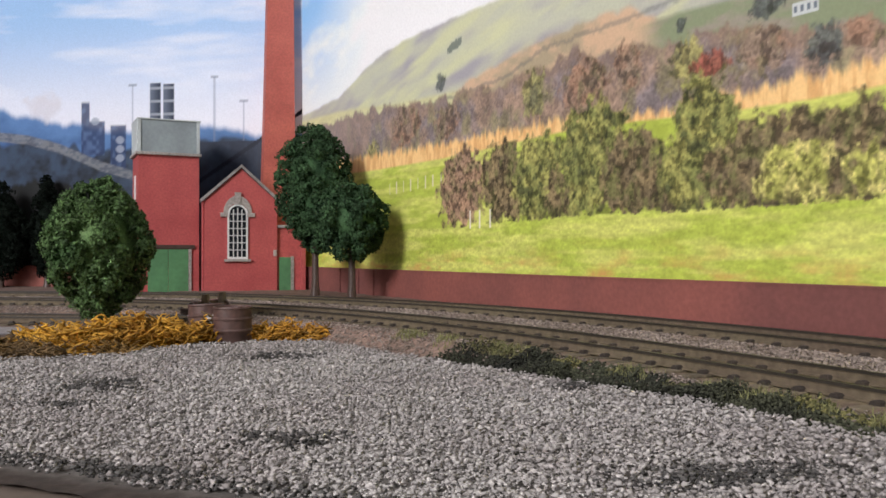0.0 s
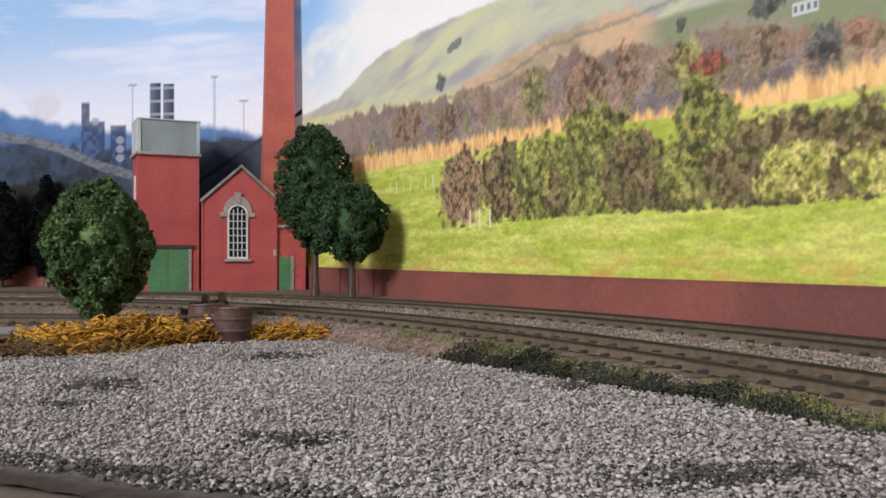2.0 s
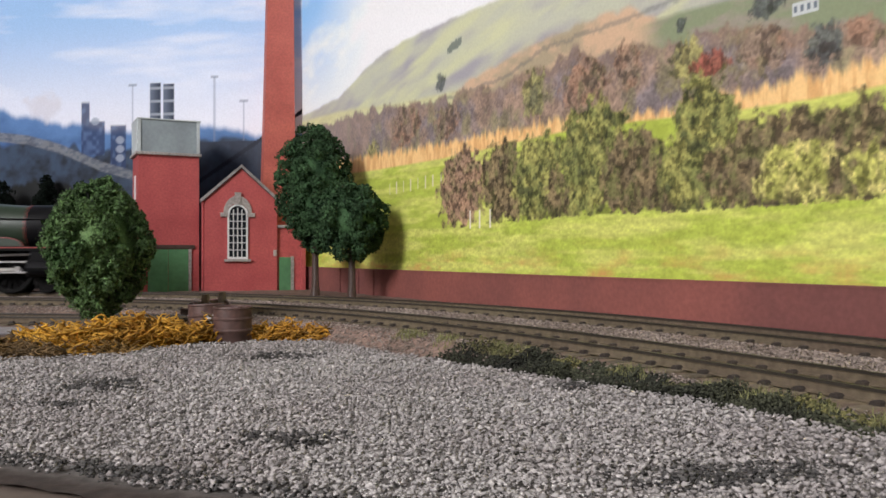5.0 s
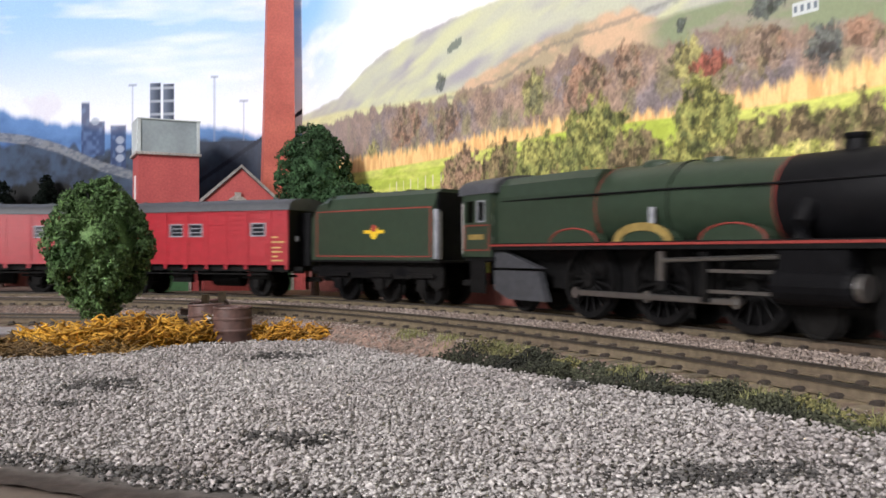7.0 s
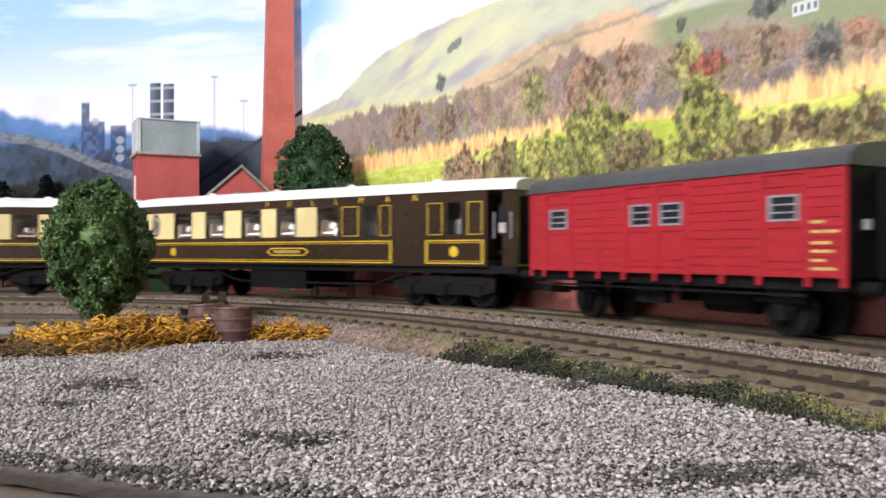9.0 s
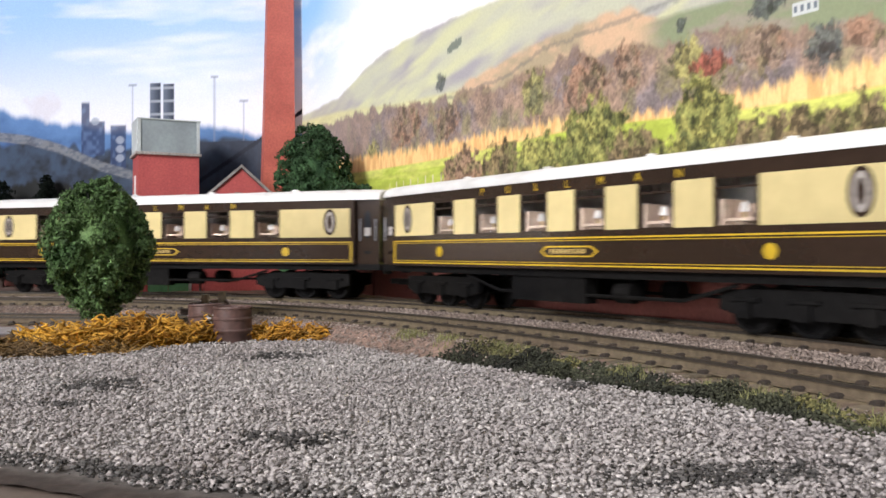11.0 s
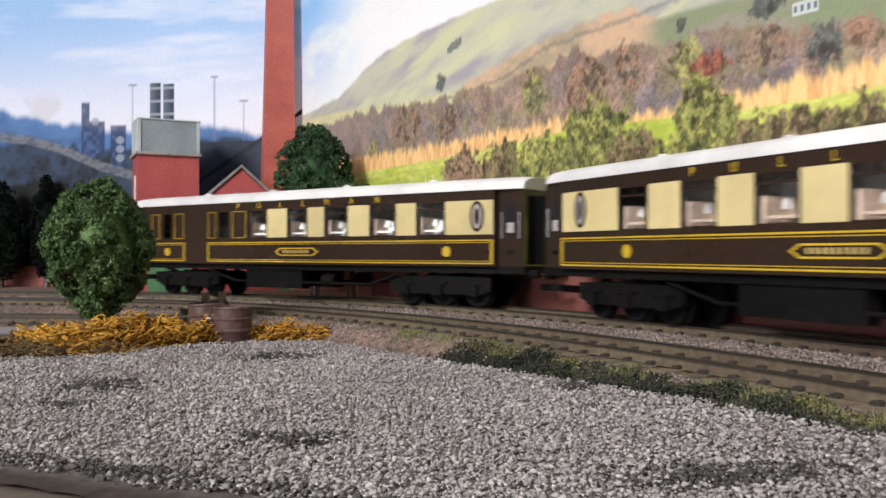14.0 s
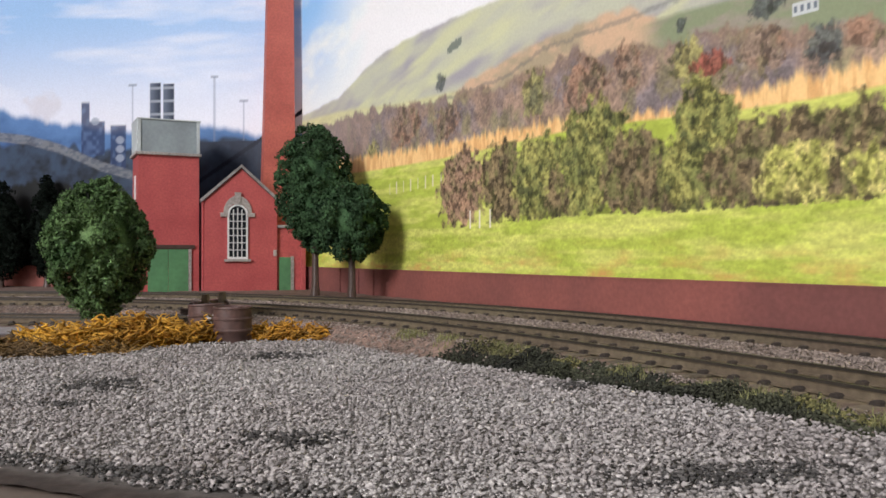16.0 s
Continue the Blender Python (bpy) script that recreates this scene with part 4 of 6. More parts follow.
def crown_mesh(name, centre, half, lobes, leaf, mat, seed, taper=0.25, swell=0.26, leaves=260):
    """A crown of foam tufts: round lobes over an inner mass, each covered with small bent leaf flakes, with gaps between."""
    rng = np.random.default_rng(seed)
    half, centre = np.array(half, float), np.array(centre, float)

    def onto(d):
        wide = 1 - taper * np.clip(d[..., 2], 0, 1) ** 1.5 - 0.18 * np.clip(-d[..., 2], 0, 1)
        return d * half * np.stack([wide, wide, np.ones_like(wide)], -1)

    bv, bf = ball(rng, 3)
    rough = 0.74 + 0.16 * (fbm(bv[:, 0] * 4 + 9, bv[:, 1] * 4 + bv[:, 2] * 5 + 9, seed) - 0.5)
    allv, allf, k = [onto(bv) * rough[:, None] + centre], [bf], len(bv)
    i = np.arange(lobes)
    zc = 1 - 2 * (i + 0.5) / lobes
    a = i * math.pi * (3 - math.sqrt(5)) + rng.normal(0, 0.16, lobes)
    r = np.sqrt(1 - zc * zc)
    out = np.stack([r * np.cos(a), r * np.sin(a), zc], 1)
    size = swell * half[0] * rng.uniform(0.7, 1.3, lobes)
    heart = onto(out) * rng.uniform(0.80, 0.97, (lobes, 1)) + centre
    d = rng.normal(size=(lobes, leaves, 3)) + out[:, None] * 0.7 + np.array((0, 0, 0.35))
    d /= np.linalg.norm(d, axis=2)[..., None]
    lump = 0.66 + 0.7 * value_noise(d[..., 0] * 3.6 + 5 * i[:, None] + 50, d[..., 1] * 3.6 + d[..., 2] * 3.2 + 50, seed)
    p = (heart[:, None] + d * (size[:, None] * lump)[..., None] * rng.uniform(0.84, 1.12, (lobes, leaves, 1))).reshape(-1, 3)
    face = d.reshape(-1, 3) + rng.normal(0, 0.6, p.shape)
    face /= np.linalg.norm(face, axis=1)[:, None]
    side = np.cross(face, rng.normal(size=p.shape))
    side /= np.linalg.norm(side, axis=1)[:, None]
    tip = np.cross(face, side)
    s = leaf * rng.uniform(0.6, 1.4, (len(p), 1))
    quad = np.stack([p - tip * s, p + side * s * 0.62 - face * s * 0.28, p + tip * s, p - side * s * 0.62 - face * s * 0.28], 1).reshape(-1, 3)
    base = 4 * np.arange(len(p))[:, None] + k
    allv.append(quad)
    allf.append(np.concatenate([base + (0, 1, 2), base + (0, 2, 3)]))
    return quick(name, np.concatenate(allv), np.concatenate(allf), mat)


def build_tree(label, foot, trunk_h, trunk_r, centre_z, half, clumps, size, mat, seed, taper=0.25, swell=0.26, leaves=260):
    tree = thing("tree", label, "tree", "model trees", m=pose(foot[0] * MM, foot[1] * MM, foot[2] * MM))
    rng = random.Random(seed)
    trunk = Shape()
    path = [(0, 0, -1), (0.2, 0, trunk_h * 0.4), (0.1, 0.2, trunk_h), (0, 0, centre_z + half[2] * 0.5)]
    rings = []
    for (x, y, z), r in zip(path, (trunk_r * 1.5, trunk_r, trunk_r * 0.9, trunk_r * 0.4)):
        rings.append([(x + r * math.cos(i * math.tau / 10) * (1 + 0.12 * (i % 2)), y + r * math.sin(i * math.tau / 10), z) for i in range(10)])
    trunk.loft(rings)
    trunk.smooth = True
    trunk_ob = part("trunk", trunk, BARK, tree, "glossy brown moulded trunk")
    for i in range(9):
        a, z0 = i * 2.4, trunk_h + (centre_z - trunk_h) * rng.uniform(0.0, 0.9)
        tip = (math.cos(a) * half[0] * 0.5, math.sin(a) * half[1] * 0.5, z0 + half[2] * rng.uniform(0.15, 0.5))
        part("limb", Shape().rod((0, 0, z0), tip, trunk_r * 0.4, 6, trunk_r * 0.12), BARK, trunk_ob)
    part("crown", crown_mesh("crown", (0, 0, centre_z), half, clumps, size, mat, seed, taper, swell, leaves), None, tree)
    return tree


def build_trees():
    build_tree("small bushy mid-green model tree beside ochre lichen", (-117.5, 290, 25.5), 5, 1.5, 30.2, (16.8, 16.8, 22.6), 95, 0.6, LEAF, 3, 0.28, 0.19, 330)
    build_tree("tall dark green model tree beside the engine house", (-71.5, 474, 29.5), 22, 1.9, 60.5, (20.4, 19.0, 35.6), 95, 0.85, LEAF_DARK, 5, 0.12, 0.2, 210)
    build_tree("round dark green model tree before the brick wall", (-47.6, 442, 29.5), 20, 1.8, 40.5, (18.6, 18.0, 19.4), 62, 0.85, LEAF_DARK, 8, 0.16, 0.21, 210)
    build_tree("dark green conifer with shade in its colour, against the backdrop", (-275, 588, 29.5), 8, 2, 42, (10, 8, 36), 70, 1.0, LEAF_SHADED, 9, 0.75, 0.3, 120)
    build_tree("dark green conifer with shade in its colour, against the backdrop", (-306, 586, 29.5), 8, 2, 38, (18, 9, 32), 70, 1.0, LEAF_SHADED, 10, 0.75, 0.3, 120)


def strands(name, spots, mat, seed, count, thick=0.25, n=26):
    """Tangled curling threads heaped over the given spots (x, y, z, radius, height)."""
    rng = np.random.default_rng(seed)
    spots = np.array(spots, float)
    x, y, z, r, h = spots[rng.choice(len(spots), count, p=spots[:, 3] ** 2 / (spots[:, 3] ** 2).sum())].T
    a, q = rng.uniform(0, math.tau, count), np.sqrt(rng.uniform(0, 1, count))
    p = np.stack([x + q * r * np.cos(a), y + q * r * np.sin(a) * 0.8, z + h * rng.uniform(0, 1, count) ** 0.7 * (1 - q ** 2 * 0.75)], 1)
    yaw, pitch, curl = rng.uniform(0, math.tau, count), rng.uniform(-0.3, 0.3, count), rng.normal(0, 0.26, count)
    rad = thick * rng.uniform(0.6, 1.6, count)
    ring = np.array([(math.cos(i * math.tau / 4), math.sin(i * math.tau / 4)) for i in range(4)])
    rings = []
    for i in range(n):
        d = np.stack([np.cos(yaw) * np.cos(pitch), np.sin(yaw) * np.cos(pitch), np.sin(pitch)], 1)
        s = np.cross(d, (0.1, 0.2, 1.0))
        s /= np.linalg.norm(s, axis=1)[:, None]
        t = np.cross(d, s)
        rr = (rad * (1 - 0.5 * i / n))[:, None, None]
        rings.append(p[:, None] + (ring[None, :, :1] * s[:, None] + ring[None, :, 1:] * t[:, None]) * rr)
        p = p + d * 0.5
        p[:, 2] = np.maximum(p[:, 2], z)
        # threads that stray from their heap bend back to it
        home = np.arctan2(y - p[:, 1], x - p[:, 0])
        stray = np.clip(np.hypot(x - p[:, 0], y - p[:, 1]) / r - 0.8, 0, 1)
        yaw = yaw + curl + rng.normal(0, 0.22, count) + stray * np.sin(home - yaw)
        curl = curl * 0.97 + rng.normal(0, 0.06, count)
        pitch = np.clip(pitch * 0.92 - 0.02 + rng.normal(0, 0.16, count), -0.6, 0.5)
    v = np.stack(rings, 1)
    b = (np.arange(count)[:, None] * n + np.arange(n - 1)).reshape(-1, 1) * 4
    j = np.arange(4)
    f = np.stack([b + j, b + (j + 1) % 4, b + 4 + (j + 1) % 4, b + 4 + j], 2)
    return quick(name, v.reshape(-1, 3), f.reshape(-1, 4), mat, True)


def strands(name, spots, mat, seed, count, thick=0.34):
    """Tangled curling threads heaped over the given spots (x, y, z, radius, height)."""
    rng = np.random.default_rng(seed)
    allv, allf, k = [], [], 0
    ring = np.array([(math.cos(i * math.tau / 4), math.sin(i * math.tau / 4)) for i in range(4)])
    weights = np.array([s[3] ** 2 for s in spots], float)
    for c in rng.choice(len(spots), count, p=weights / weights.sum()):
        x, y, z, r, h = spots[c]
        a, q = rng.uniform(0, math.tau), r * math.sqrt(rng.uniform(0, 1))
        p = np.array([x + q * math.cos(a), y + q * math.sin(a) * 0.8, z + h * rng.uniform(0, 1) * (1 - (q / r) ** 2 * 0.7)])
        yaw, pitch, cy, cp = rng.uniform(0, math.tau), rng.uniform(-0.35, 0.45), rng.normal(0, 0.5), rng.normal(0, 0.02)
        rad, n = thick * rng.uniform(0.6, 1.5), 15
        for i in range(n):
            d = np.array([math.cos(yaw) * math.cos(pitch), math.sin(yaw) * math.cos(pitch), math.sin(pitch)])
            s = np.cross(d, (0.1, 0.2, 1.0))
            s /= np.linalg.norm(s)
            t = np.cross(d, s)
            rr = rad * (1 - 0.5 * i / n)
            allv.append(p + (ring[:, :1] * s + ring[:, 1:] * t) * rr)
            if i:
                b = k + 4 * (i - 1)
                allf += [(b + j, b + (j + 1) % 4, b + 4 + (j + 1) % 4, b + 4 + j) for j in range(4)]
            p = p + d * 0.52
            p[2] = max(p[2], z)
            yaw, pitch = yaw + cy + rng.normal(0, 0.4), min(max(pitch + cp + rng.normal(0, 0.2), -0.7), 0.6)
        k += 4 * n
    return quick(name, np.concatenate(allv), np.array(allf), mat, True)


def build_lichen():
    g = 24.4
    heaps = ((-121, 258, g, 9, 6), (-112, 252, g, 9, 8), (-102, 258, g, 9, 9.5), (-96, 264, g + 0.5, 8, 10), (-88, 270, g, 8, 8.5), (-80, 276, g, 6, 7), (-128, 262, g, 6, 5), (-106, 246, g, 6, 4))
    tagged(new("lichen", strands("lichen", heaps, LICHEN, 5, 2300)), "tangled ochre yellow lichen heaped beside the gravel", "lichen", "lichen", "stuff")
    right = ((-60, 284, g, 5, 5.5), (-53, 286, g, 5, 6), (-46, 288, g, 4.5, 4), (-66, 281, g, 3, 3))
    tagged(new("lichen", strands("lichen", right, LICHEN, 6, 480)), "small ochre lichen clump beside the rusty drums", "lichen", "lichen", "stuff")
    dark = ((-138, 248, g, 9, 6), (-127, 243, g, 8, 5), (-118, 240, g, 6, 3), (-150, 252, g, 9, 7), (-76, 283, g + 1, 5, 7.5), (-86, 280, g, 6, 6.5), (-45, 291, g, 5, 3.5), (-112, 240, g, 6, 2.5), (-98, 247, g, 6, 2))
    tagged(new("lichen", strands("lichen", dark, LICHEN_DARK, 7, 1300)), "dark brown dried lichen along the gravel edge", "lichen", "lichen", "stuff")


def build_drum(m, label):
    drum = thing("oil_drum", label, "drum", "oil drums", m=m)
    body = Shape().lathe([(r * 1.12, h * 1.06) for r, h in [(5.0, 0), (5.5, 0.4), (5.65, 3.6), (5.9, 3.9), (5.9, 4.3), (5.65, 4.6), (5.65, 7.2), (5.9, 7.5), (5.9, 7.9), (5.6, 8.2), (5.5, 10.6), (5.75, 10.9), (5.6, 11.3), (5.2, 11.2), (5.1, 10.7), (0.1, 10.7)]], n=24)
    body.smooth = True
    part("body", body, RUST, drum)
    part("bung", Shape().lathe([(0.9, 10.7), (0.8, 11.3), (0.1, 11.4)], (2.6, 1.2, 0.6), n=10), RUST, drum)
    return drum


def build_yard_things():
    build_drum(pose(-0.0694, 0.2795, 0.0243, 1.5, 0, 20), "rusty brown oil drum standing at the gravel edge")
    second = build_drum(pose(-0.0800, 0.2890, 0.0245, -3, 2, 90), "rusty brown oil drum with a worn white mark")
    part("white_mark", Shape().prism([(-1.7, 5.0), (-0.4, 4.6), (0.2, 6.4), (1.6, 5.6), (1.8, 8.0), (0.4, 8.6), (-0.6, 7.4), (-1.6, 8.4)], -6.62, -6.2, "y").moved(Matrix.Rotation(radians(-62), 4, "Z")), WHITE, second)
    stop = thing("buffer_stop", "dark weathered wooden buffer stop at the siding's end", "buffer stop", m=pose(-0.0935, 0.3362, 0.026, 0, 0, -5.6))
    part("beam", Shape().box(-1.5, 1.5, -15, 15, 5.4, 9.0, 0.3), BARK, stop)
    part("beam", Shape().box(-6, 14, -12.5, -10.5, 4.2, 6.6, 0.3), BARK, stop)
    for y in (-9, 9):
        part("post", Shape().box(1.5, 4.0, y - 1.2, y + 1.2, 0, 12.0, 0.3), SLEEPER, stop)
        part("strut", Shape().rod((12, y, 0.5), (3.8, y, 8.5), 0.9), BARK, stop)
    log = thing("log", "dark fallen log in brown lichen", "log")
    part("trunk", Shape().tube([(-160, 262, 28), (-150, 261, 28.6), (-140, 259, 28.2), (-131, 258, 27.4)], 1.6, 8), BARK, log)
    house_road = Shape().prism([(-330, 330), (-150, 310), (-128, 300), (-140, 285), (-330, 300)], 25.6, 26.6, "z")
    structure("road", house_road, surface("grey_road", (0.30, 0.28, 0.275), 0.85, grain=500), "short grey model road beside the siding", "road")


# ---------------------------------------------------------------- the train
# Local axes of a vehicle: x forward, y to its left, z up from the rail's head; the viewer sees the side at -y.
def wheelset(parent, x, r, gauge=14.5, n=20):
    for s in (-1, 1):
        y = s * gauge / 2
        rim = Shape().lathe([(0.6, y - s * 0.3), (r * 0.82, y - s * 0.3), (r * 0.86, y - s * 0.9), (r + 0.7, y - s * 0.9), (r + 0.7, y - s * 0.3), (r, y), (r, y + s * 1.8), (r * 0.84, y + s * 1.8), (r * 0.8, y + s * 1.0), (0.6, y + s * 1.2)], (x, 0, r), "y", n)
        part("wheel", rim, BLACK, parent)
    part("axle", Shape().rod((x, -7, r), (x, 7, r), 0.8), BLACK, parent)


def both(shape_of, name, mat, parent, label=""):
    """The same piece on both sides."""
    for s in (-1, 1):
        part(name, shape_of(s), mat, parent, label)


def roof_ring(half, eave, top, n=14):
    pts = []
    for i in range(n + 1):
        a = math.pi * i / n
        y = half * math.cos(a)
        pts.append((y, eave + (top - eave) * max(math.sin(a), 0) ** 0.62))
    return pts


def side_panel(s, x0, x1, z0, z1, d0, d1):
    y = sorted((s * d0, s * d1))
    return Shape().box(x0, x1, y[0], y[1], z0, z1)


def outline_frame(s, x0, x1, z0, z1, t, d0, d1):
    sh = Shape()
    y = sorted((s * d0, s * d1))
    sh.box(x0, x1, *y, z0, z0 + t).box(x0, x1, *y, z1 - t, z1)
    sh.box(x0, x0 + t * 1.3, *y, z0 + t, z1 - t).box(x1 - t * 1.3, x1, *y, z0 + t, z1 - t)
    return sh


def oval(s, x, z, a, b, d0, d1, n=20):
    return Shape().prism([(x + a * math.cos(i * math.tau / n), z + b * math.sin(i * math.tau / n)) for i in range(n)], *sorted((s * d0, s * d1)), "y")


def letters(word, x0, step, z, size, parent, s):
    """Raised letters, one to each place."""
    for i, ch in enumerate(word):
        cu = bpy.data.curves.new("letter", "FONT")
        cu.body, cu.size, cu.extrude, cu.align_x = ch, size * MM, 0.06 * MM, "CENTER"
        ob = new("letter", cu)
        me = bpy.data.meshes.new_from_object(ob)
        bpy.data.objects.remove(ob)
        me.materials.append(YELLOW)
        lt = part("letter", me, None, parent)
        lt.matrix_local = pose((x0 + i * step) * MM, s * 17.22 * MM, z * MM, 90, 0, 0 if s < 0 else 180)


W = 17.0
INNER = surface("pale_interior", (0.46, 0.43, 0.41), 0.7)


def build_pullman(label, kind, flip=False):
    """kind: saloon, all windows, or brake, with a plain brown end. flip: the brake's plain end leads."""
    car = thing("pullman_coach", label, "railway coach", "train")
    L = 110.0
    f = -1 if flip else 1
    reach = {-1: L, 1: 104.5 if flip else L}
    if kind == "saloon":
        wins = [(-78, -64.4), (-50.5, -37), (-24, -10.3), (3.2, 16.4), (30, 43), (57, 70.5)]
        cream = (-108, 108)
        ovals = (-97.5, 97.5)
        panels = [(-108.8, 108.8)]
        crests = (-74, 74)
        plate = 0.0
    else:
        wins = [(-27.5, -15), (-1.5, 11), (21.6, 35.1), (47.7, 61.7), (72.6, 86.6), (-49.5, -40.8), (-93, -85)]
        cream = (-16, 109.6)
        ovals = (102,)
        panels = [(-57.5, 109.2), (-103, -75)]
        crests = (87.4, -89)
        plate = 4.0
    boards = [] if kind == "saloon" else [(-102.3, -95.5), (-83.5, -76), (-57, -51), (-39.3, -29.5)]
    if flip:
        boards = [(-b, -a) for a, b in boards]
        wins, panels = [(-b, -a) for a, b in wins], [(-b, -a) for a, b in panels]
        cream, ovals, crests, plate = (-cream[1], -cream[0]), [-o for o in ovals], [-c for c in crests], -plate
    wins.sort()
    low, sill, head, eave = 16.2, 28.4, 41.8, 46.0
    # sides with real openings
    for s in (-1, 1):
        side = Shape()
        y = sorted((s * (W - 1.0), s * W))
        side.box(-L, reach[1], *y, low, sill).box(-L, reach[1], *y, head, eave)
        x = -L
        for a, b in wins + [(reach[1], reach[1])]:
            side.box(x, a, *y, sill, head)
            x = b
        body = part("side", side, UMBER, car, "umber brown coach side")
        edge = cream[0]
        for a, b in [q for q in wins if cream[0] - 20 < q[0] < cream[1] + 20 and (kind == "saloon" or f * (q[0] + q[1]) / 2 > -25)] + [(cream[1], cream[1])]:
            if a - edge > 1.5:
                part("cream_panel", side_panel(s, edge + 0.3, a - 0.3, sill + 0.2, head, W, W + 0.16), CREAM, body, "cream painted panel")
            edge = b
        for a, b in wins:
            win = part("window", side_panel(s, a, b, sill, head, W - 0.7, W - 0.45), GLASS, car)
            win.visible_shadow = False
            part("window_frame", outline_frame(s, a, b, sill, head, 0.5, W - 0.45, W + 0.05), UMBER, win)
            if b - a > 10:
                part("vent_bar", side_panel(s, a + 0.6, b - 0.6, head - 3.2, head - 2.6, W - 0.45, W - 0.05), UMBER, win)
                part("vent_bar", side_panel(s, (a + b) / 2 - 0.2, (a + b) / 2 + 0.2, head - 2.6, head - 0.5, W - 0.45, W - 0.05), UMBER, win)
        for a, b in panels:
            part("lining", outline_frame(s, a, b, 17.2, 26.6, 0.5, W, W + 0.12), YELLOW, body)
            part("lining", outline_frame(s, a + 1.0, b - 1.0, 18.2, 25.6, 0.22, W, W + 0.1), YELLOW, body)
        for a, b in boards:
            part("lining", outline_frame(s, a, b, 28.6, 41.4, 0.25, W, W + 0.1), YELLOW, body)
        for o in ovals:
            emblem = part("oval_emblem", oval(s, o, 35.6, 3.3, 6.0, W + 0.16, W + 0.3), UMBER, body, "oval emblem in brown and grey")
            part("emblem_ring", oval(s, o, 35.6, 2.3, 4.8, W + 0.3, W + 0.36), STONE, emblem)
            part("emblem_core", oval(s, o, 35.6, 1.1, 3.2, W + 0.36, W + 0.44), UMBER, emblem)
        for c in crests:
            part("crest", oval(s, c, 22.0, 2.1, 2.2, W + 0.02, W + 0.18, 8), YELLOW, body, "small gold crest")
        plate_ob = part("name_panel", Shape().prism([(plate - 13.5, 22), (plate - 10.5, 20.2), (plate + 10.5, 20.2), (plate + 13.5, 22), (plate + 10.5, 23.8), (plate - 10.5, 23.8)], *sorted((s * W, s * (W + 0.1))), "y"), YELLOW, body, "gold-edged brown name panel")
        part("name_field", Shape().prism([(plate - 12.3, 22), (plate - 10.2, 20.7), (plate + 10.2, 20.7), (plate + 12.3, 22), (plate + 10.2, 23.3), (plate - 10.2, 23.3)], *sorted((s * (W + 0.1), s * (W + 0.16))), "y"), UMBER, plate_ob)
        for k in range(9):
            part("letter_bar", side_panel(s, plate - 8.4 + k * 1.9, plate - 7.4 + k * 1.9, 21.3, 22.8, W + 0.16, W + 0.24), GOLD, plate_ob)
        word = "PULLMAN"
        first = -46 if kind == "saloon" else -35 * f - (0 if f > 0 else 52)
        step = 15.2 if kind == "saloon" else 14.5
        if s < 0:
            letters(word, first, step, 42.6, 3.6, body, s)
    # roof, ends, vestibules, floor
    roof = Shape()
    rings = []
    for x, q in ((-L - 11.5, 0.86), (-L - 8, 0.96), (-L, 1), (reach[1], 1), (reach[1] + 8, 0.96), (reach[1] + 11.5, 0.86)):
        rings.append([(x, y * q, eave - 0.3 + (z - eave + 0.3) * q) for y, z in roof_ring(W + 0.35, eave - 0.3, 51.3)])
    roof.loft(rings)
    roof.smooth = True
    roof_ob = part("roof", roof, ROOF_WHITE, car, "matt white coach roof")
    for i in range(9):
        x = -96 + i * 24
        part("roof_vent", Shape().lathe([(2.0, 50.3), (2.0, 51.2), (1.4, 52.0), (0.1, 52.1)], (x, -4.5 if i % 2 else 4.5, 0), n=10), ROOF_WHITE, roof_ob)
    for e in (-1, 1):
        E = reach[e]
        xs = sorted((e * L, e * (E + 11)))
        vest = Shape().box(*sorted((e * (E - 1), e * E)), -W + 1.1, W - 1.1, low, eave)
        plain = False
        half = W - 0.2 if plain else W - 2.4
        v = part("vestibule", vest.box(*xs, -half, -half + 1, low, eave).box(*xs, half - 1, half, low, eave).box(*sorted((e * (E + 10), e * (E + 11))), -half + 1, half - 1, low, eave), UMBER, car, "inset umber brown vestibule")
        for s in (-1, 1):
            if not plain:
                part("vestibule_window", oval(s, e * (E + 5.5), 34.2, 1.9, 6.4, half, half + 0.14), DARK_GLASS, v)
                # pale patch that paints the lit interior onto the dark pane
                part("lit_pane_patch", side_panel(s, e * (E + 5.5) - 1.5, e * (E + 5.5) + 1.5, 29.2, 33.0, half + 0.14, half + 0.2), INNER, v)
                part("door_handle", Shape().rod((e * (E + 2), s * (half + 0.5), 27), (e * (E + 2), s * (half + 0.5), 37), 0.35, 6), PALE_GREY, v)
                part("door_handle", Shape().rod((e * (E + 9.6), s * (half + 0.5), 27), (e * (E + 9.6), s * (half + 0.5), 37), 0.35, 6), PALE_GREY, v)
                part("letter_slot", side_panel(s, e * (E + 5.5) - 1.6, e * (E + 5.5) + 1.6, 21, 22.4, half, half + 0.1), SOOT, v)
        for s in (-1, 1):
            part("end_plate", side_panel(s, *sorted((e * (E + 10.2), e * (E + 11.4))), 19, 45, half - 2.6, half + 0.1), UMBER, v)
        gang = Shape()
        for k in range(3):
            x = e * (E + 11 + k * 1.3)
            gang.box(*sorted((x, x + e * 1.0)), -6.2, 6.2, 17, 43.5, 0.3)
        part("gangway", gang, SOOT, car, "black corrugated gangway bellows")
        part("coupling", Shape().box(*sorted((e * (E + 11), e * (E + 20))), -2, 2, 7, 9.5, 0.4), BLACK, car)
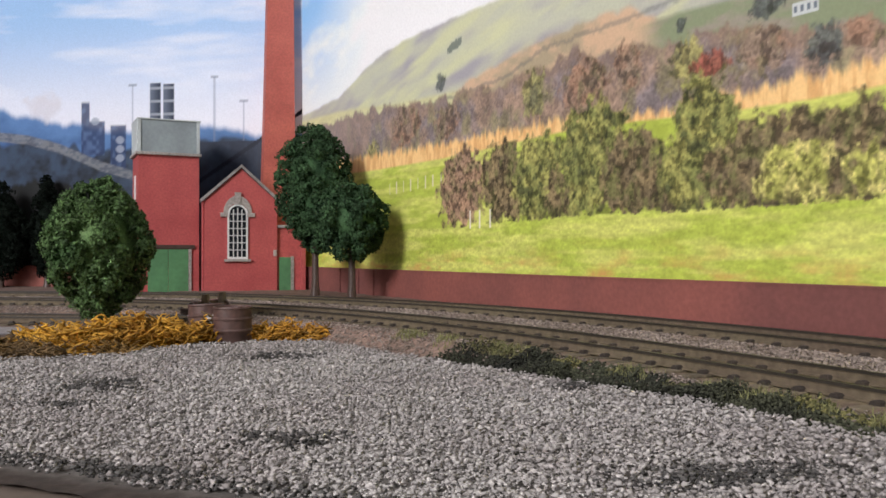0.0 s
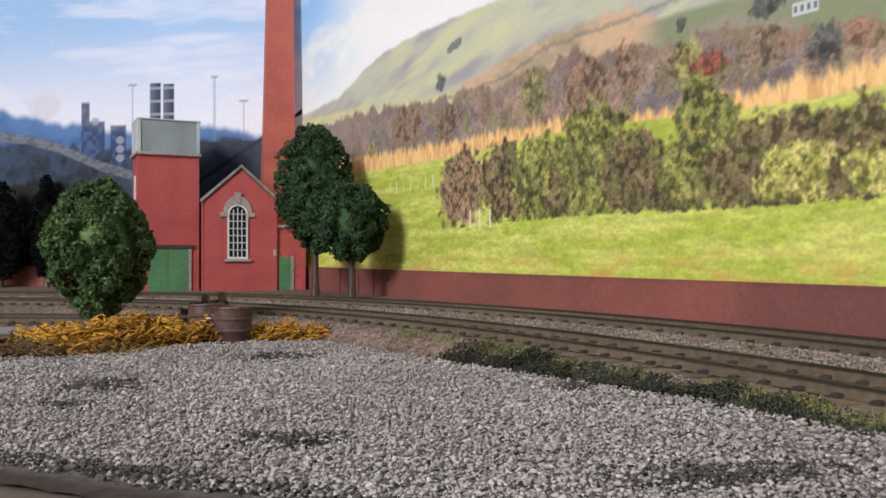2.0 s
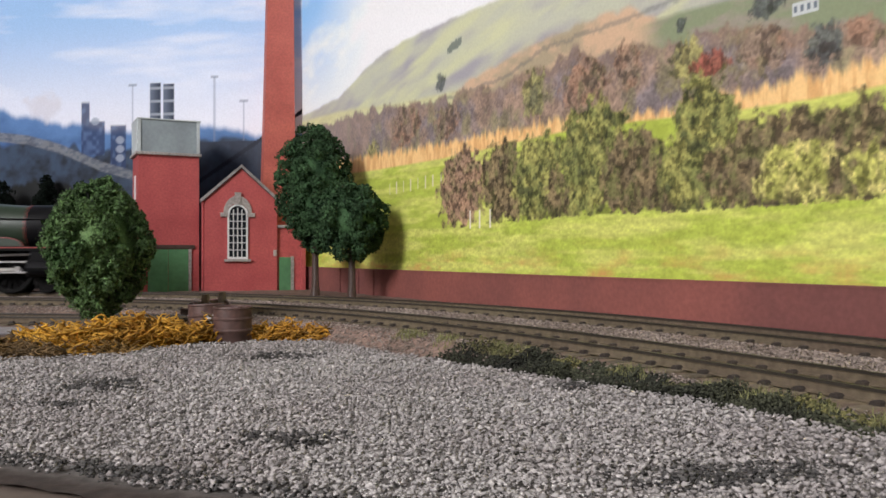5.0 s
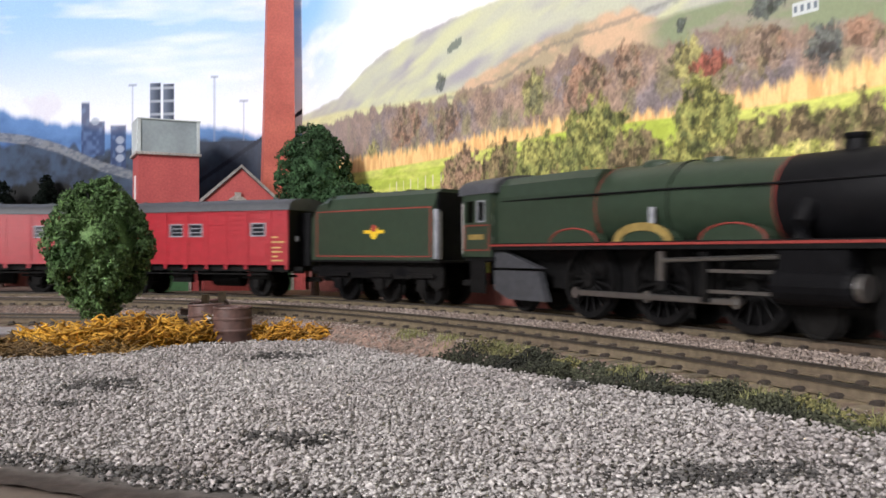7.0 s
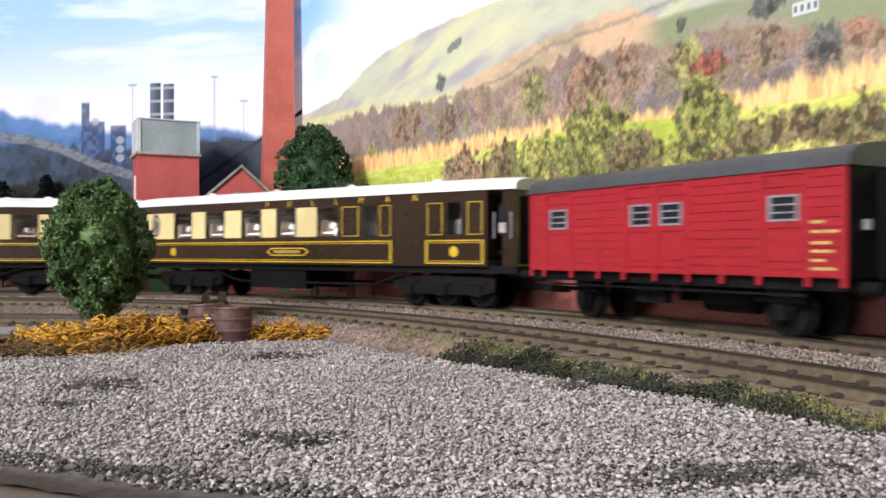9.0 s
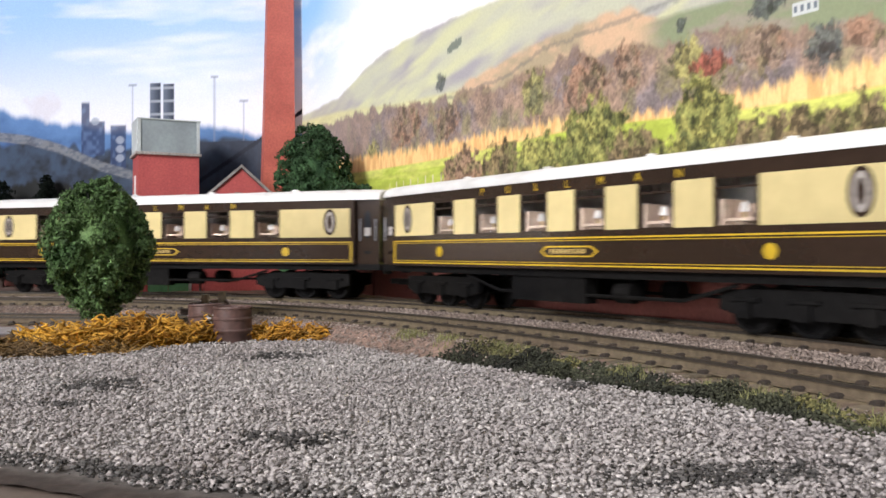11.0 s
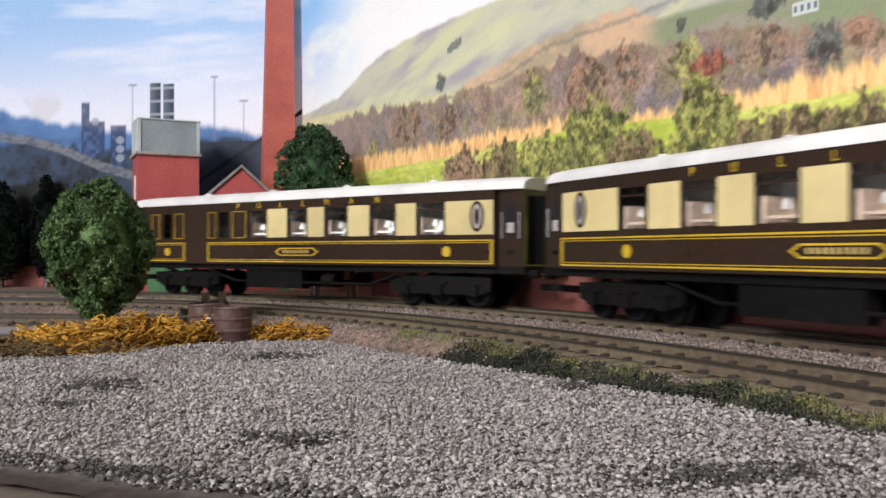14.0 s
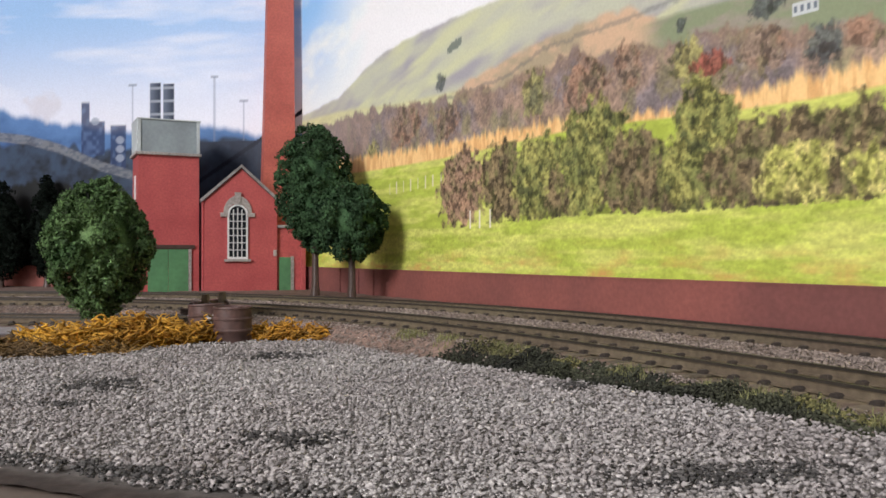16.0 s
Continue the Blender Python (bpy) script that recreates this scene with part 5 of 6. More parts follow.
        for s in (-1, 1):
            part("buffer", Shape().rod((e * (E + 12), s * 11, 13.5), (e * (E + 16), s * 11, 13.5), 1.6, 12), BLACK, car)
    part("underframe", Shape().box(-L - 12, reach[1] + 12, -W + 2, W - 2, 13.6, 16.4), BLACK, car)
    part("floor", Shape().box(-L, reach[1], -W + 1.1, W - 1.1, 16.4, 18.5), SEAT, car)
    # added pale boards: one stops the see-through, one brightens the windows' lower half
    part("view_backing", Shape().box(-L + 2, reach[1] - 2, 2.2, 3.0, 18.5, 44), INNER, car)
    unit = Shape().box(min(a for a, b in wins), max(b for a, b in wins), -7, -6.2, 18.5, 35.0)
    part("window_brightener", unit, WHITE if kind == "brake" else SEAT, car)
    # tables with cloths and lamps, and seats
    for a, b in wins:
        if b - a > 11 and (kind == "saloon" or f * (a + b) > -44):
            for s in (-1, 1):
                c = (a + b) / 2
                table = part("table", side_panel(s, c - 4.2, c + 4.2, 30.0, 30.8, 5, 15.4), WHITE if kind == "brake" else SEAT, car, "white-clothed table" if kind == "brake" else "pale brown table")
                part("lamp_shade", Shape().lathe([(1.5, 32.4), (0.9, 35.0), (0.1, 35.0)], (c, s * 13.2, 0), n=10), WHITE if kind == "brake" else INNER, table)
                part("lamp_stem", Shape().rod((c, s * 13.2, 30.8), (c, s * 13.2, 32.6), 0.35, 6), BRASS, table)
                for q in (-6.6, 6.6):
                    part("seat", side_panel(s, c + q - 1.1, c + q + 1.1, 18.5, 36, 4.5, 14.6), SEAT, car)
    # underfloor boxes, trusses, bogies
    for s in (-1, 1):
        part("battery_box", side_panel(s, -32, 5, 5.2, 13.6, 9, 14.2), BLACK, car)
        part("truss_rod", Shape().tube([(-60, s * 13.5, 13), (-40, s * 13.5, 8), (44, s * 13.5, 8), (62, s * 13.5, 13)], 0.6), BLACK, car)
        part("dynamo", Shape().lathe([(0.1, -3.6), (3.2, -3.4), (3.2, 3.4), (0.1, 3.6)], (20 if not flip else -20, s * 11, 9.2), "x", 12), BLACK, car)
    for e in (-1, 1):
        bogie = part("bogie", Shape().box(e * 80 - 4, e * 80 + 4, -11, 11, 8.4, 12.8), BLACK, car, "black cast bogie")
        for s in (-1, 1):
            frame_ = Shape().prism([(e * 80 - 25, 6.4), (e * 80 - 25, 11.6), (e * 80 - 8, 12.2), (e * 80 + 8, 12.2), (e * 80 + 25, 11.6), (e * 80 + 25, 6.4), (e * 80 + 19, 4.8), (e * 80 - 19, 4.8)], *sorted((s * 10.2, s * 12.2)), "y")
            part("side_frame", frame_, BLACK, bogie)
            for q in (-17, 0, 17):
                part("axle_box", side_panel(s, e * 80 + q - 2.2, e * 80 + q + 2.2, 4.4, 8.6, 12.2, 13.4), BLACK, bogie)
                part("spring", side_panel(s, e * 80 + q - 4.5, e * 80 + q + 4.5, 8.8, 9.8, 12.2, 13.2), BLACK, bogie)
        for q in (-17, 0, 17):
            wheelset(bogie, e * 80 + q, 6.2)
    return car


def build_van(label):
    van = thing("luggage_van", label, "railway van", "train")
    L, low, eave = 60.4, 15.6, 42.0
    wins = [(-50, -40.5), (-11, -2), (1, 9.8), (38.5, 47.4)]
    zs, zt = 29.4, 36.0
    for s in (-1, 1):
        y = sorted((s * (W - 1.2), s * (W - 0.35)))
        core = Shape().box(-L, L, *y, low, zs).box(-L, L, *y, zt, eave)
        x = -L
        for a, b in wins + [(L, L)]:
            core.box(x, a, *y, zs, zt)
            x = b
        side = part("side", core, VAN_RED, van, "crimson planked van side")
        # horizontal planks between the door pillars
        bays = [(-L, -52.5), (-38, -13.5), (12.3, 36), (50, L)]
        n = 11
        h = (eave - low) / n
        for a, b in bays:
            for k in range(n):
                part("plank", side_panel(s, a + 0.05, b - 0.05, low + k * h + 0.18, low + (k + 1) * h - 0.1, W - 0.35, W), VAN_RED, side)
        for a, b in ((-52.5, -38), (-13.5, -0.7), (-0.3, 12.3), (36, 50)):
            door = part("door", outline_frame(s, a + 0.2, b - 0.2, low, eave, 1.0, W - 0.35, W + 0.12), VAN_RED, side, "crimson van door with a barred window")
            part("door_panel", side_panel(s, a + 1.8, b - 1.8, 19.5, 26.5, W - 0.35, W - 0.02), VAN_RED, door)
            for k in range(3):
                part("rail_strip", side_panel(s, a + 1.3, b - 1.3, 17.6 + k * 10.2, 18.1 + k * 10.2, W - 0.35, W + 0.02), VAN_RED, door)
        for a, b in wins:
            win = part("window", side_panel(s, a, b, zs, zt, W - 1.0, W - 0.8), DARK_GLASS, side)
            part("window_frame", outline_frame(s, a, b, zs, zt, 0.6, W - 0.8, W - 0.1), PALE_GREY, win)
            for k in range(2):
                part("window_bar", side_panel(s, a + 0.6, b - 0.6, zs + 2.0 + k * 2.0, zs + 2.4 + k * 2.0, W - 0.8, W - 0.4), PALE_GREY, win)
        for x in (-L + 0.8, -52.5, -38, -25, -13.5, -0.5, 12.3, 24, 36, 50, L - 0.8):
            part("stanchion", side_panel(s, x - 0.75, x + 0.75, low - 2.2, eave, W - 0.3, W + 0.22), VAN_RED, side)
        for z, wide in ((28.6, 3.4), (26.3, 7.2), (23.6, 5.2), (21.6, 6.0), (19.4, 3.6), (17.4, 6.4)):
            part("letter_bar", side_panel(s, 51.0, 51.0 + wide, z, z + 0.75, W + 0.01, W + 0.12), GOLD, side)
    ends = Shape()
    for e in (-1, 1):
        pts = [(-W + 0.4, low)] + roof_ring(W - 0.4, eave, 47.4)[::-1] + [(W - 0.4, low)]
        end = part("van_end", Shape().prism(pts, *sorted((e * (L - 0.8), e * (L + 0.2))), "x"), SOOT, van, "black van end")
        part("gangway", Shape().box(*sorted((e * (L + 0.2), e * (L + 5.5))), -6, 6, 15, 41, 0.4), SOOT, van)
        part("lamp_bracket", Shape().box(*sorted((e * (L + 0.2), e * (L + 1.4))), -11, -9.6, 27, 29.5), PALE_GREY, end)
        for s in (-1, 1):
            part("buffer", Shape().rod((e * L, s * 11, 13.2), (e * (L + 5), s * 11, 13.2), 1.7, 12), BLACK, van)
        part("coupling", Shape().box(*sorted((e * L, e * (L + 8))), -2, 2, 7.2, 9.6, 0.4), BLACK, van)
    roof = Shape().loft([[(x, y, z) for y, z in roof_ring(W + 0.7, eave, 48.2)] for x in (-L - 0.9, L + 0.9)])
    roof.smooth = True
    roof_ob = part("roof", roof, VAN_ROOF, van, "dark grey arched van roof")
    for i in range(4):
        part("roof_vent", Shape().lathe([(1.7, 47.6), (1.7, 48.6), (0.1, 49.0)], (-42 + 28 * i, 0, 0), n=10), VAN_ROOF, roof_ob)
    part("underframe", Shape().box(-L + 1, L - 1, -W + 2.5, W - 2.5, 12.4, 15.6), BLACK, van)
    for s in (-1, 1):
        for x in (-38.5, 38.5):
            part("axle_guard", Shape().prism([(x - 4.6, 12.6), (x + 4.6, 12.6), (x + 2.2, 4.2), (x - 2.2, 4.2)], *sorted((s * 9.9, s * 11)), "y"), BLACK, van)
            part("axle_box", side_panel(s, x - 2, x + 2, 4.4, 8.4, 11, 12.6), BLACK, van)
            part("spring", side_panel(s, x - 8, x + 8, 8.9, 10.2, 11, 12.4), BLACK, van)
        part("brake_gear", side_panel(s, -14, -2, 6.5, 12.4, 8, 11), BLACK, van)
        part("footboard", side_panel(s, -48, 48, 10.8, 11.4, 13.4, 15.6), BLACK, van)
    part("vacuum_tank", Shape().lathe([(0.1, -9), (4, -8.6), (4, 8.6), (0.1, 9)], (14, 0, 8.4), "x", 14), BLACK, van)
    for x in (-38.5, 38.5):
        wheelset(van, x, 6.6)
    return van


def build_tender():
    tender = thing("tender", "lined dark green locomotive tender with black frames", "locomotive tender", "train")
    L = 40.0
    side_o = [(-W, 18.4), (W, 18.4), (W, 40.5), (W - 2.4, 45.6), (W - 5.4, 47.6), (-W + 5.4, 47.6), (-W + 2.4, 45.6), (-W, 40.5)]
    tank = part("tank", Shape().prism(side_o, -L + 12, L - 3, "x"), LOCO_GREEN, tender, "dark green tender tank with curved top")
    back = [(-W, 18.4), (W, 18.4), (W, 37), (W - 2, 38), (-W + 2, 38), (-W, 37)]
    rear = Shape().loft([[(-L, y, z) for y, z in back], [(-L + 5, y, z + (6.0 if z > 30 else 0)) for y, z in back], [(-L + 12, y, z) for y, z in [(-W, 18.4), (W, 18.4), (W, 44), (W - 3, 47.4), (-W + 3, 47.4), (-W, 44)]]])
    part("rear_tank", rear, LOCO_GREEN, tender)
    part("coal", chips("coal", np.random.default_rng(2).uniform(-14, 30, 500), np.random.default_rng(3).uniform(-10, 10, 500), 46.2 + np.random.default_rng(4).uniform(0, 1.6, 500), 1.3, SOOT, 3), None, tender)
    part("filler", Shape().lathe([(3.2, 47.2), (3.2, 49.6), (0.1, 49.9)], (-23, 0, 0), n=14), SOOT, tender)
    for s in (-1, 1):
        part("lining", outline_frame(s, -L + 3.5, L - 4.5, 19.8, 40.2, 0.42, W, W + 0.1), LINE_RED, tank)
        crest = part("crest", oval(s, 2.0, 30.4, 2.4, 3.2, W + 0.02, W + 0.16, 14), YELLOW, tank, "gold and red heraldic crest")
        part("crest_wing", side_panel(s, -4.4, 8.2, 29.8, 31.2, W + 0.02, W + 0.12), YELLOW, crest)
        part("crest_disc", oval(s, 2.0, 32.0, 1.8, 1.6, W + 0.16, W + 0.24, 12), LINE_RED, crest)
        part("front_post", side_panel(s, L - 3, L - 0.8, 19, 39, W - 1.2, W), PALE_GREY, tender)
        part("handrail", Shape().rod((L + 0.4, s * (W - 0.6), 19), (L + 0.4, s * (W - 0.6), 38), 0.35, 6), STEEL, tender)
        outline = [(-L, 17.8), (L - 1, 17.8), (L - 1, 8), (L - 5, 6), (L - 11, 10.5), (10, 10.5), (6, 6.5), (0, 6.5), (-4, 10.5), (-16, 10.5), (-21, 6.5), (-27, 6.5), (-31, 10.5), (-L, 10.5)]
        fr = part("outside_frame", Shape().prism(outline, *sorted((s * 12.2, s * 13.4)), "y"), BLACK, tender, "black slotted tender frame")
        for x in (-24, 3, 28):
            part("axle_box", side_panel(s, x - 2.4, x + 2.4, 5.6, 10.4, 13.4, 15.2), BLACK, fr)
            part("spring", side_panel(s, x - 7, x + 7, 11.2, 12.8, 13.4, 15), BLACK, fr)
        for x in (-10.5, 15.5):
            part("frame_slot", oval(s, x, 13.4, 4.2, 1.7, 13.4, 13.5), SOOT, fr)
    part("footplate", Shape().box(-L - 0.5, L + 0.5, -W - 0.2, W + 0.2, 17.4, 18.4, 0.2), BLACK, tender)
    part("front_bulkhead", Shape().box(L - 3, L - 2, -W + 2, W - 2, 18.4, 46), SOOT, tender)
    for e in (-1, 1):
        part("coupling", Shape().box(*sorted((e * L, e * (L + 9))), -3, 3, 8, 10.4, 0.4), BLACK, tender)
    for s in (-1, 1):
        part("buffer", Shape().rod((-L, s * 11, 13.5), (-L - 5, s * 11, 13.5), 1.8, 12), BLACK, tender)
    for x in (-24, 3, 28):
        wheelset(tender, x, 7.0)
    return tender


DRIVERS = (-41.0, -8.0, 25.0)
DRIVER_R = 12.6


def driving_wheel(parent, x, s, name="driving_wheel"):
    """A spoked wheel about its own axle."""
    rim = Shape().lathe([(DRIVER_R - 2.0, 0), (DRIVER_R + 0.7, 0), (DRIVER_R + 0.7, s * 0.6), (DRIVER_R, s * 0.8), (DRIVER_R, s * 2.2), (DRIVER_R - 2.0, s * 2.2), (DRIVER_R - 2.0, 0)], (0, 0, 0), "y", 28)
    wheel = part(name, rim, BLACK, parent, "black spoked driving wheel", at=(x, s * 7.2, DRIVER_R))
    part("hub", Shape().lathe([(0.2, 0.1), (2.4, s * 0.1), (2.4, s * 2.6), (0.2, s * 2.7)], (0, 0, 0), "y", 14), BLACK, wheel)
    for i in range(16):
        a = i * math.tau / 16
        part("spoke", Shape().rod((2 * math.cos(a), s * 1.1, 2 * math.sin(a)), ((DRIVER_R - 1.8) * math.cos(a), s * 1.1, (DRIVER_R - 1.8) * math.sin(a)), 0.5, 5), BLACK, wheel)
    part("crank_pin", Shape().rod((5.2, s * 2, 0), (5.2, s * 5.4, 0), 0.8, 8), STEEL, wheel)
    part("balance_weight", Shape().prism([(-5, -4.5), (-9.8, -4.2), (-10.6, 0), (-9.8, 4.2), (-5, 4.5)], *sorted((s * 0.6, s * 2.0)), "y"), BLACK, wheel)
    return wheel


MOVING = []


def build_loco():
    loco = thing("steam_locomotive", "lined dark green express steam locomotive with brass nameplate", "steam locomotive", "train")
    def circle(x, r, cz, n=28, squash=1.0):
        return [(x, r * math.cos(i * math.tau / n), cz + r * squash * math.sin(i * math.tau / n)) for i in range(n)]
    # taper boiler and firebox
    boiler = Shape().loft([circle(-34, 13.6, 36.2), circle(-4, 13.3, 36.0), circle(34, 11.9, 35.2)])
    boiler.smooth = True
    barrel = part("boiler", boiler, LOCO_GREEN, loco, "dark green tapered boiler barrel")
    smoke = Shape().loft([circle(34, 12.3, 35.2), circle(66, 12.3, 35.2), circle(67.2, 11.6, 35.2)])
    smoke.smooth = True
    smokebox = part("smokebox", smoke, SOOT, loco, "matt black smokebox")
    door_s = Shape().lathe([(9.6, 67.2), (9.2, 68.6), (5, 69.6), (0.1, 70.0)], (0, 0, 35.2), "x", 24)
    door_s.smooth = True
    sdoor = part("smokebox_door", door_s, SOOT, smokebox)
    part("hinge_strap", Shape().box(68.8, 70.2, -8, 6, 38.4, 39.4), SOOT, sdoor)
    part("hinge_strap", Shape().box(68.8, 70.2, -8, 6, 31.0, 32.0), SOOT, sdoor)
    part("door_handle", Shape().rod((70, 0, 35.2), (72, 0, 35.2), 0.7), STEEL, sdoor)
    part("shed_plate", Shape().box(68.6, 69.8, -4, 4, 41, 43), PALE_GREY, sdoor)
    fb = [(-15.2, 24.6), (15.2, 24.6), (15.4, 42), (14.6, 46.4), (11.4, 49.2), (-11.4, 49.2), (-14.6, 46.4), (-15.4, 42)]
    fb2 = [(y * 0.9, 24.6 + (z - 24.6) * 1.0) for y, z in fb]
    part("firebox", Shape().loft([[(-86, y, z) for y, z in fb], [(-44, y, z) for y, z in fb2]]), LOCO_GREEN, loco, "dark green square-shouldered firebox")
    part("firebox_front", Shape().loft([[(-44, y, z) for y, z in fb2], [(-33, y * 0.97, 26 + (z - 26) * 0.985) for y, z in fb2]]), LOCO_GREEN, loco)
    for x, r in ((-32.8, 13.75), (-2, 13.4), (33.8, 12.4)):
        band = Shape().loft([circle(x - 0.22, r, 36.1 if x < 10 else 35.2), circle(x + 0.22, r, 36.1 if x < 10 else 35.2)])
        band.smooth = True
        part("boiler_band", band, LINE_RED if x != -2 else BLACK, barrel)
    chim = Shape().lathe([(4.4, 46.4), (3.4, 47.6), (3.1, 49.6), (3.6, 50.2), (3.6, 51.2), (2.6, 51.3), (2.4, 49), (0.1, 48.9)], (49, 0, 0), n=18)
    chim.smooth = True
    part("chimney", chim, SOOT, loco, "short black chimney")
    dome = Shape().lathe([(6.0, 47.6), (5.4, 49.4), (3.8, 50.6), (0.1, 51)], (-18, 0, 0), n=18)
    dome.smooth = True
    part("dome", dome, LOCO_GREEN, loco)
    part("top_feed", Shape().lathe([(5.0, 47.4), (4.4, 49.2), (0.1, 49.8)], (6, 0, 0), n=16), LOCO_GREEN, loco)
    for y in (-2.5, 2.5):
        part("safety_valve", Shape().rod((-50, y, 48.8), (-50, y, 51.4), 0.8), BRASS, loco)
    # cab
    cab_side = [(-107, 20), (-87.5, 20), (-87.5, 44), (-107, 44)]
    for s in (-1, 1):
        sh = Shape()
        y = sorted((s * (W - 0.9), s * W))
        sh.box(-107, -87.5, *y, 20, 33.2).box(-107, -87.5, *y, 41.6, 44.2)
        for a, b in ((-107, -105), (-99.4, -97.4), (-91.5, -87.5)):
            sh.box(a, b, *y, 33.2, 41.6)
        cs = part("cab_side", sh, LOCO_GREEN, loco, "dark green cab side with two windows")
        part("cab_window", side_panel(s, -97.4, -91.5, 33.2, 41.6, W - 0.7, W - 0.5), GLASS, cs).visible_shadow = False
        part("window_frame", outline_frame(s, -97.4, -91.5, 33.2, 41.6, 0.5, W - 0.5, W + 0.1), PALE_GREY, cs)
        part("lining", outline_frame(s, -106, -88.6, 22.4, 32.2, 0.35, W, W + 0.1), LINE_RED, cs)
        plate = part("number_plate", side_panel(s, -103, -92.4, 26.6, 28.6, W, W + 0.14), BRASS, cs, "small pale number plate")
        part("cab_step", side_panel(s, -104, -94, 6, 19, W - 2.4, W - 1.6), BLACK, cs)
        part("handrail", Shape().rod((-107.6, s * (W - 0.4), 21), (-107.6, s * (W - 0.4), 41), 0.3, 6), STEEL, cs)
    roof = Shape().loft([[(x, y, z) for y, z in roof_ring(W + 0.3, 44, 51.2, 12)] for x in (-110, -84.5)])
    roof.smooth = True
    part("cab_roof", roof, CAB_GREY, loco, "dark grey curved cab roof")
    part("cab_front", Shape().prism([(-W + 1, 24.6)] + roof_ring(W - 1, 44, 50.6)[::-1] + [(W - 1, 24.6)], -87.4, -86.4, "x"), LOCO_GREEN, loco)
    part("cab_floor", Shape().box(-107, -87.5, -W + 1, W - 1, 18.6, 20), BLACK, loco)
    part("backhead", Shape().box(-90, -87.4, -11, 11, 20, 42, 1), SOOT, loco)
    # running plate, splashers, nameplate
    plate = part("running_plate", Shape().box(-88, 68, -W, W, 24.0, 25.0, 0.2), BLACK, loco)
    for s in (-1, 1):
        part("valance", side_panel(s, -88, 68, 22.6, 24.0, W - 0.7, W - 0.1), BLACK, plate)
        part("lining", side_panel(s, -88, 68, 23.9, 24.6, W, W + 0.12), LINE_RED, plate)
        drop = Shape().tube([(68, s * (W - 0.6), 24.4), (71, s * (W - 0.6), 22.6), (73, s * (W - 0.6), 19.6), (79, s * (W - 0.6), 18.8)], 0.6, 6)
        part("front_steps", drop, BLACK, plate)
        for x, r, m in ((-41, 11.8, 0), (-9, 11.2, 1), (24, 10.6, 0)):
            pts = [(x + r * math.cos(math.pi * i / 14), 25 + 4.2 * math.sin(math.pi * i / 14)) for i in range(15)]
            sp = part("splasher", Shape().prism(pts, *sorted((s * 11, s * (W - 0.8))), "y"), LOCO_GREEN, plate)
            arc_o = [(x + (r + 0.2) * math.cos(math.pi * i / 14), 25 + 4.5 * math.sin(math.pi * i / 14)) for i in range(15)]
            part("splasher_edge", Shape().tube([(a, s * (W - 0.7), b) for a, b in arc_o], 0.28, 5), LINE_RED, sp)
            if m:
                band = []
                for i in range(15):
                    a = math.pi * i / 14
                    band.append((x + (r + 1) * math.cos(a), 25 + 5.6 * math.sin(a)))
                for i in range(14, -1, -1):
                    a = math.pi * i / 14
                    band.append((x + (r - 2.2) * math.cos(a), 25 + 3.2 * math.sin(a)))
                part("nameplate", Shape().prism(band, *sorted((s * (W - 0.78), s * (W - 0.4))), "y"), BRASS, plate, "curved brass nameplate")
        part("handrail", Shape().tube([(-84, s * 15.0, 40.5), (-44, s * 14.2, 40.4), (-4, s * 13.0, 40.2), (34, s * 12.0, 39.4), (66, s * 11.6, 39.2)], 0.35, 6), SOOT, loco)
        part("steam_pipe", Shape().tube([(44, s * 11.5, 34), (44, s * 14.6, 29), (44, s * 14.8, 25)], 2.4, 8), SOOT, loco)
        part("injector_pipe", Shape().rod((-6, s * 15.2, 30), (-6, s * 15.0, 35), 1.0), PALE_GREY, loco)
        # cylinders, slide bars, valve gear, rods
        cyl = Shape().lathe([(0.1, 36.5), (4.4, 36.5), (4.8, 38), (4.8, 57), (4.4, 58.5), (0.1, 58.5)], (0, s * 13.2, 13.4), "x", 18)
        cyl.box(38, 57, *sorted((s * 9, s * 16.4)), 14, 22.5, 0.4)
        part("cylinder", cyl, SOOT, loco)
        part("cylinder_cover", Shape().lathe([(0.1, 58.5), (3.4, 58.6), (3.2, 60.4), (0.1, 60.6)], (0, s * 13.2, 13.4), "x", 14), STEEL, loco)
        for z in (10.6, 16.2):
            part("slide_bar", side_panel(s, 14, 37, z, z + 0.9, 13.2, 14.6), STEEL, loco)
        part("gear_bracket", side_panel(s, 12.5, 14.5, 8, 22, 12.2, 15.4), BLACK, loco)
        part("radius_rod", Shape().rod((-2, s * 15.2, 19.4), (38, s * 15.2, 20.6), 0.7, 6), STEEL, loco)
        part("expansion_link", side_panel(s, -3.5, -1.2, 13.5, 22, 14.6, 15.6), STEEL, loco)
        part("sand_pipe", Shape().tube([(2, s * 12, 22), (5, s * 12, 12), (6, s * 11, 3)], 0.5, 6), BLACK, loco)
        # rear truck and ashpan
        part("ashpan", Shape().prism([(-89, 15), (-62, 15), (-58, 4.5), (-80, 4.5), (-89, 8)], *sorted((s * 11.5, s * 14.5)), "y"), CAB_GREY, loco, "dull grey ashpan side")
        part("ashpan_slope", Shape().prism([(-88, 22), (-82, 22), (-60, 16), (-88, 16)], *sorted((s * 12, s * 15)), "y"), CAB_GREY, loco)
    part("frame", Shape().box(-104, 78, -6.2, 6.2, 9, 23.8), BLACK, loco)
    # front end
    beam = part("buffer_beam", Shape().box(78, 80, -W, W, 11.5, 18.8, 0.2), BUFFER_RED, loco, "bright red buffer beam")
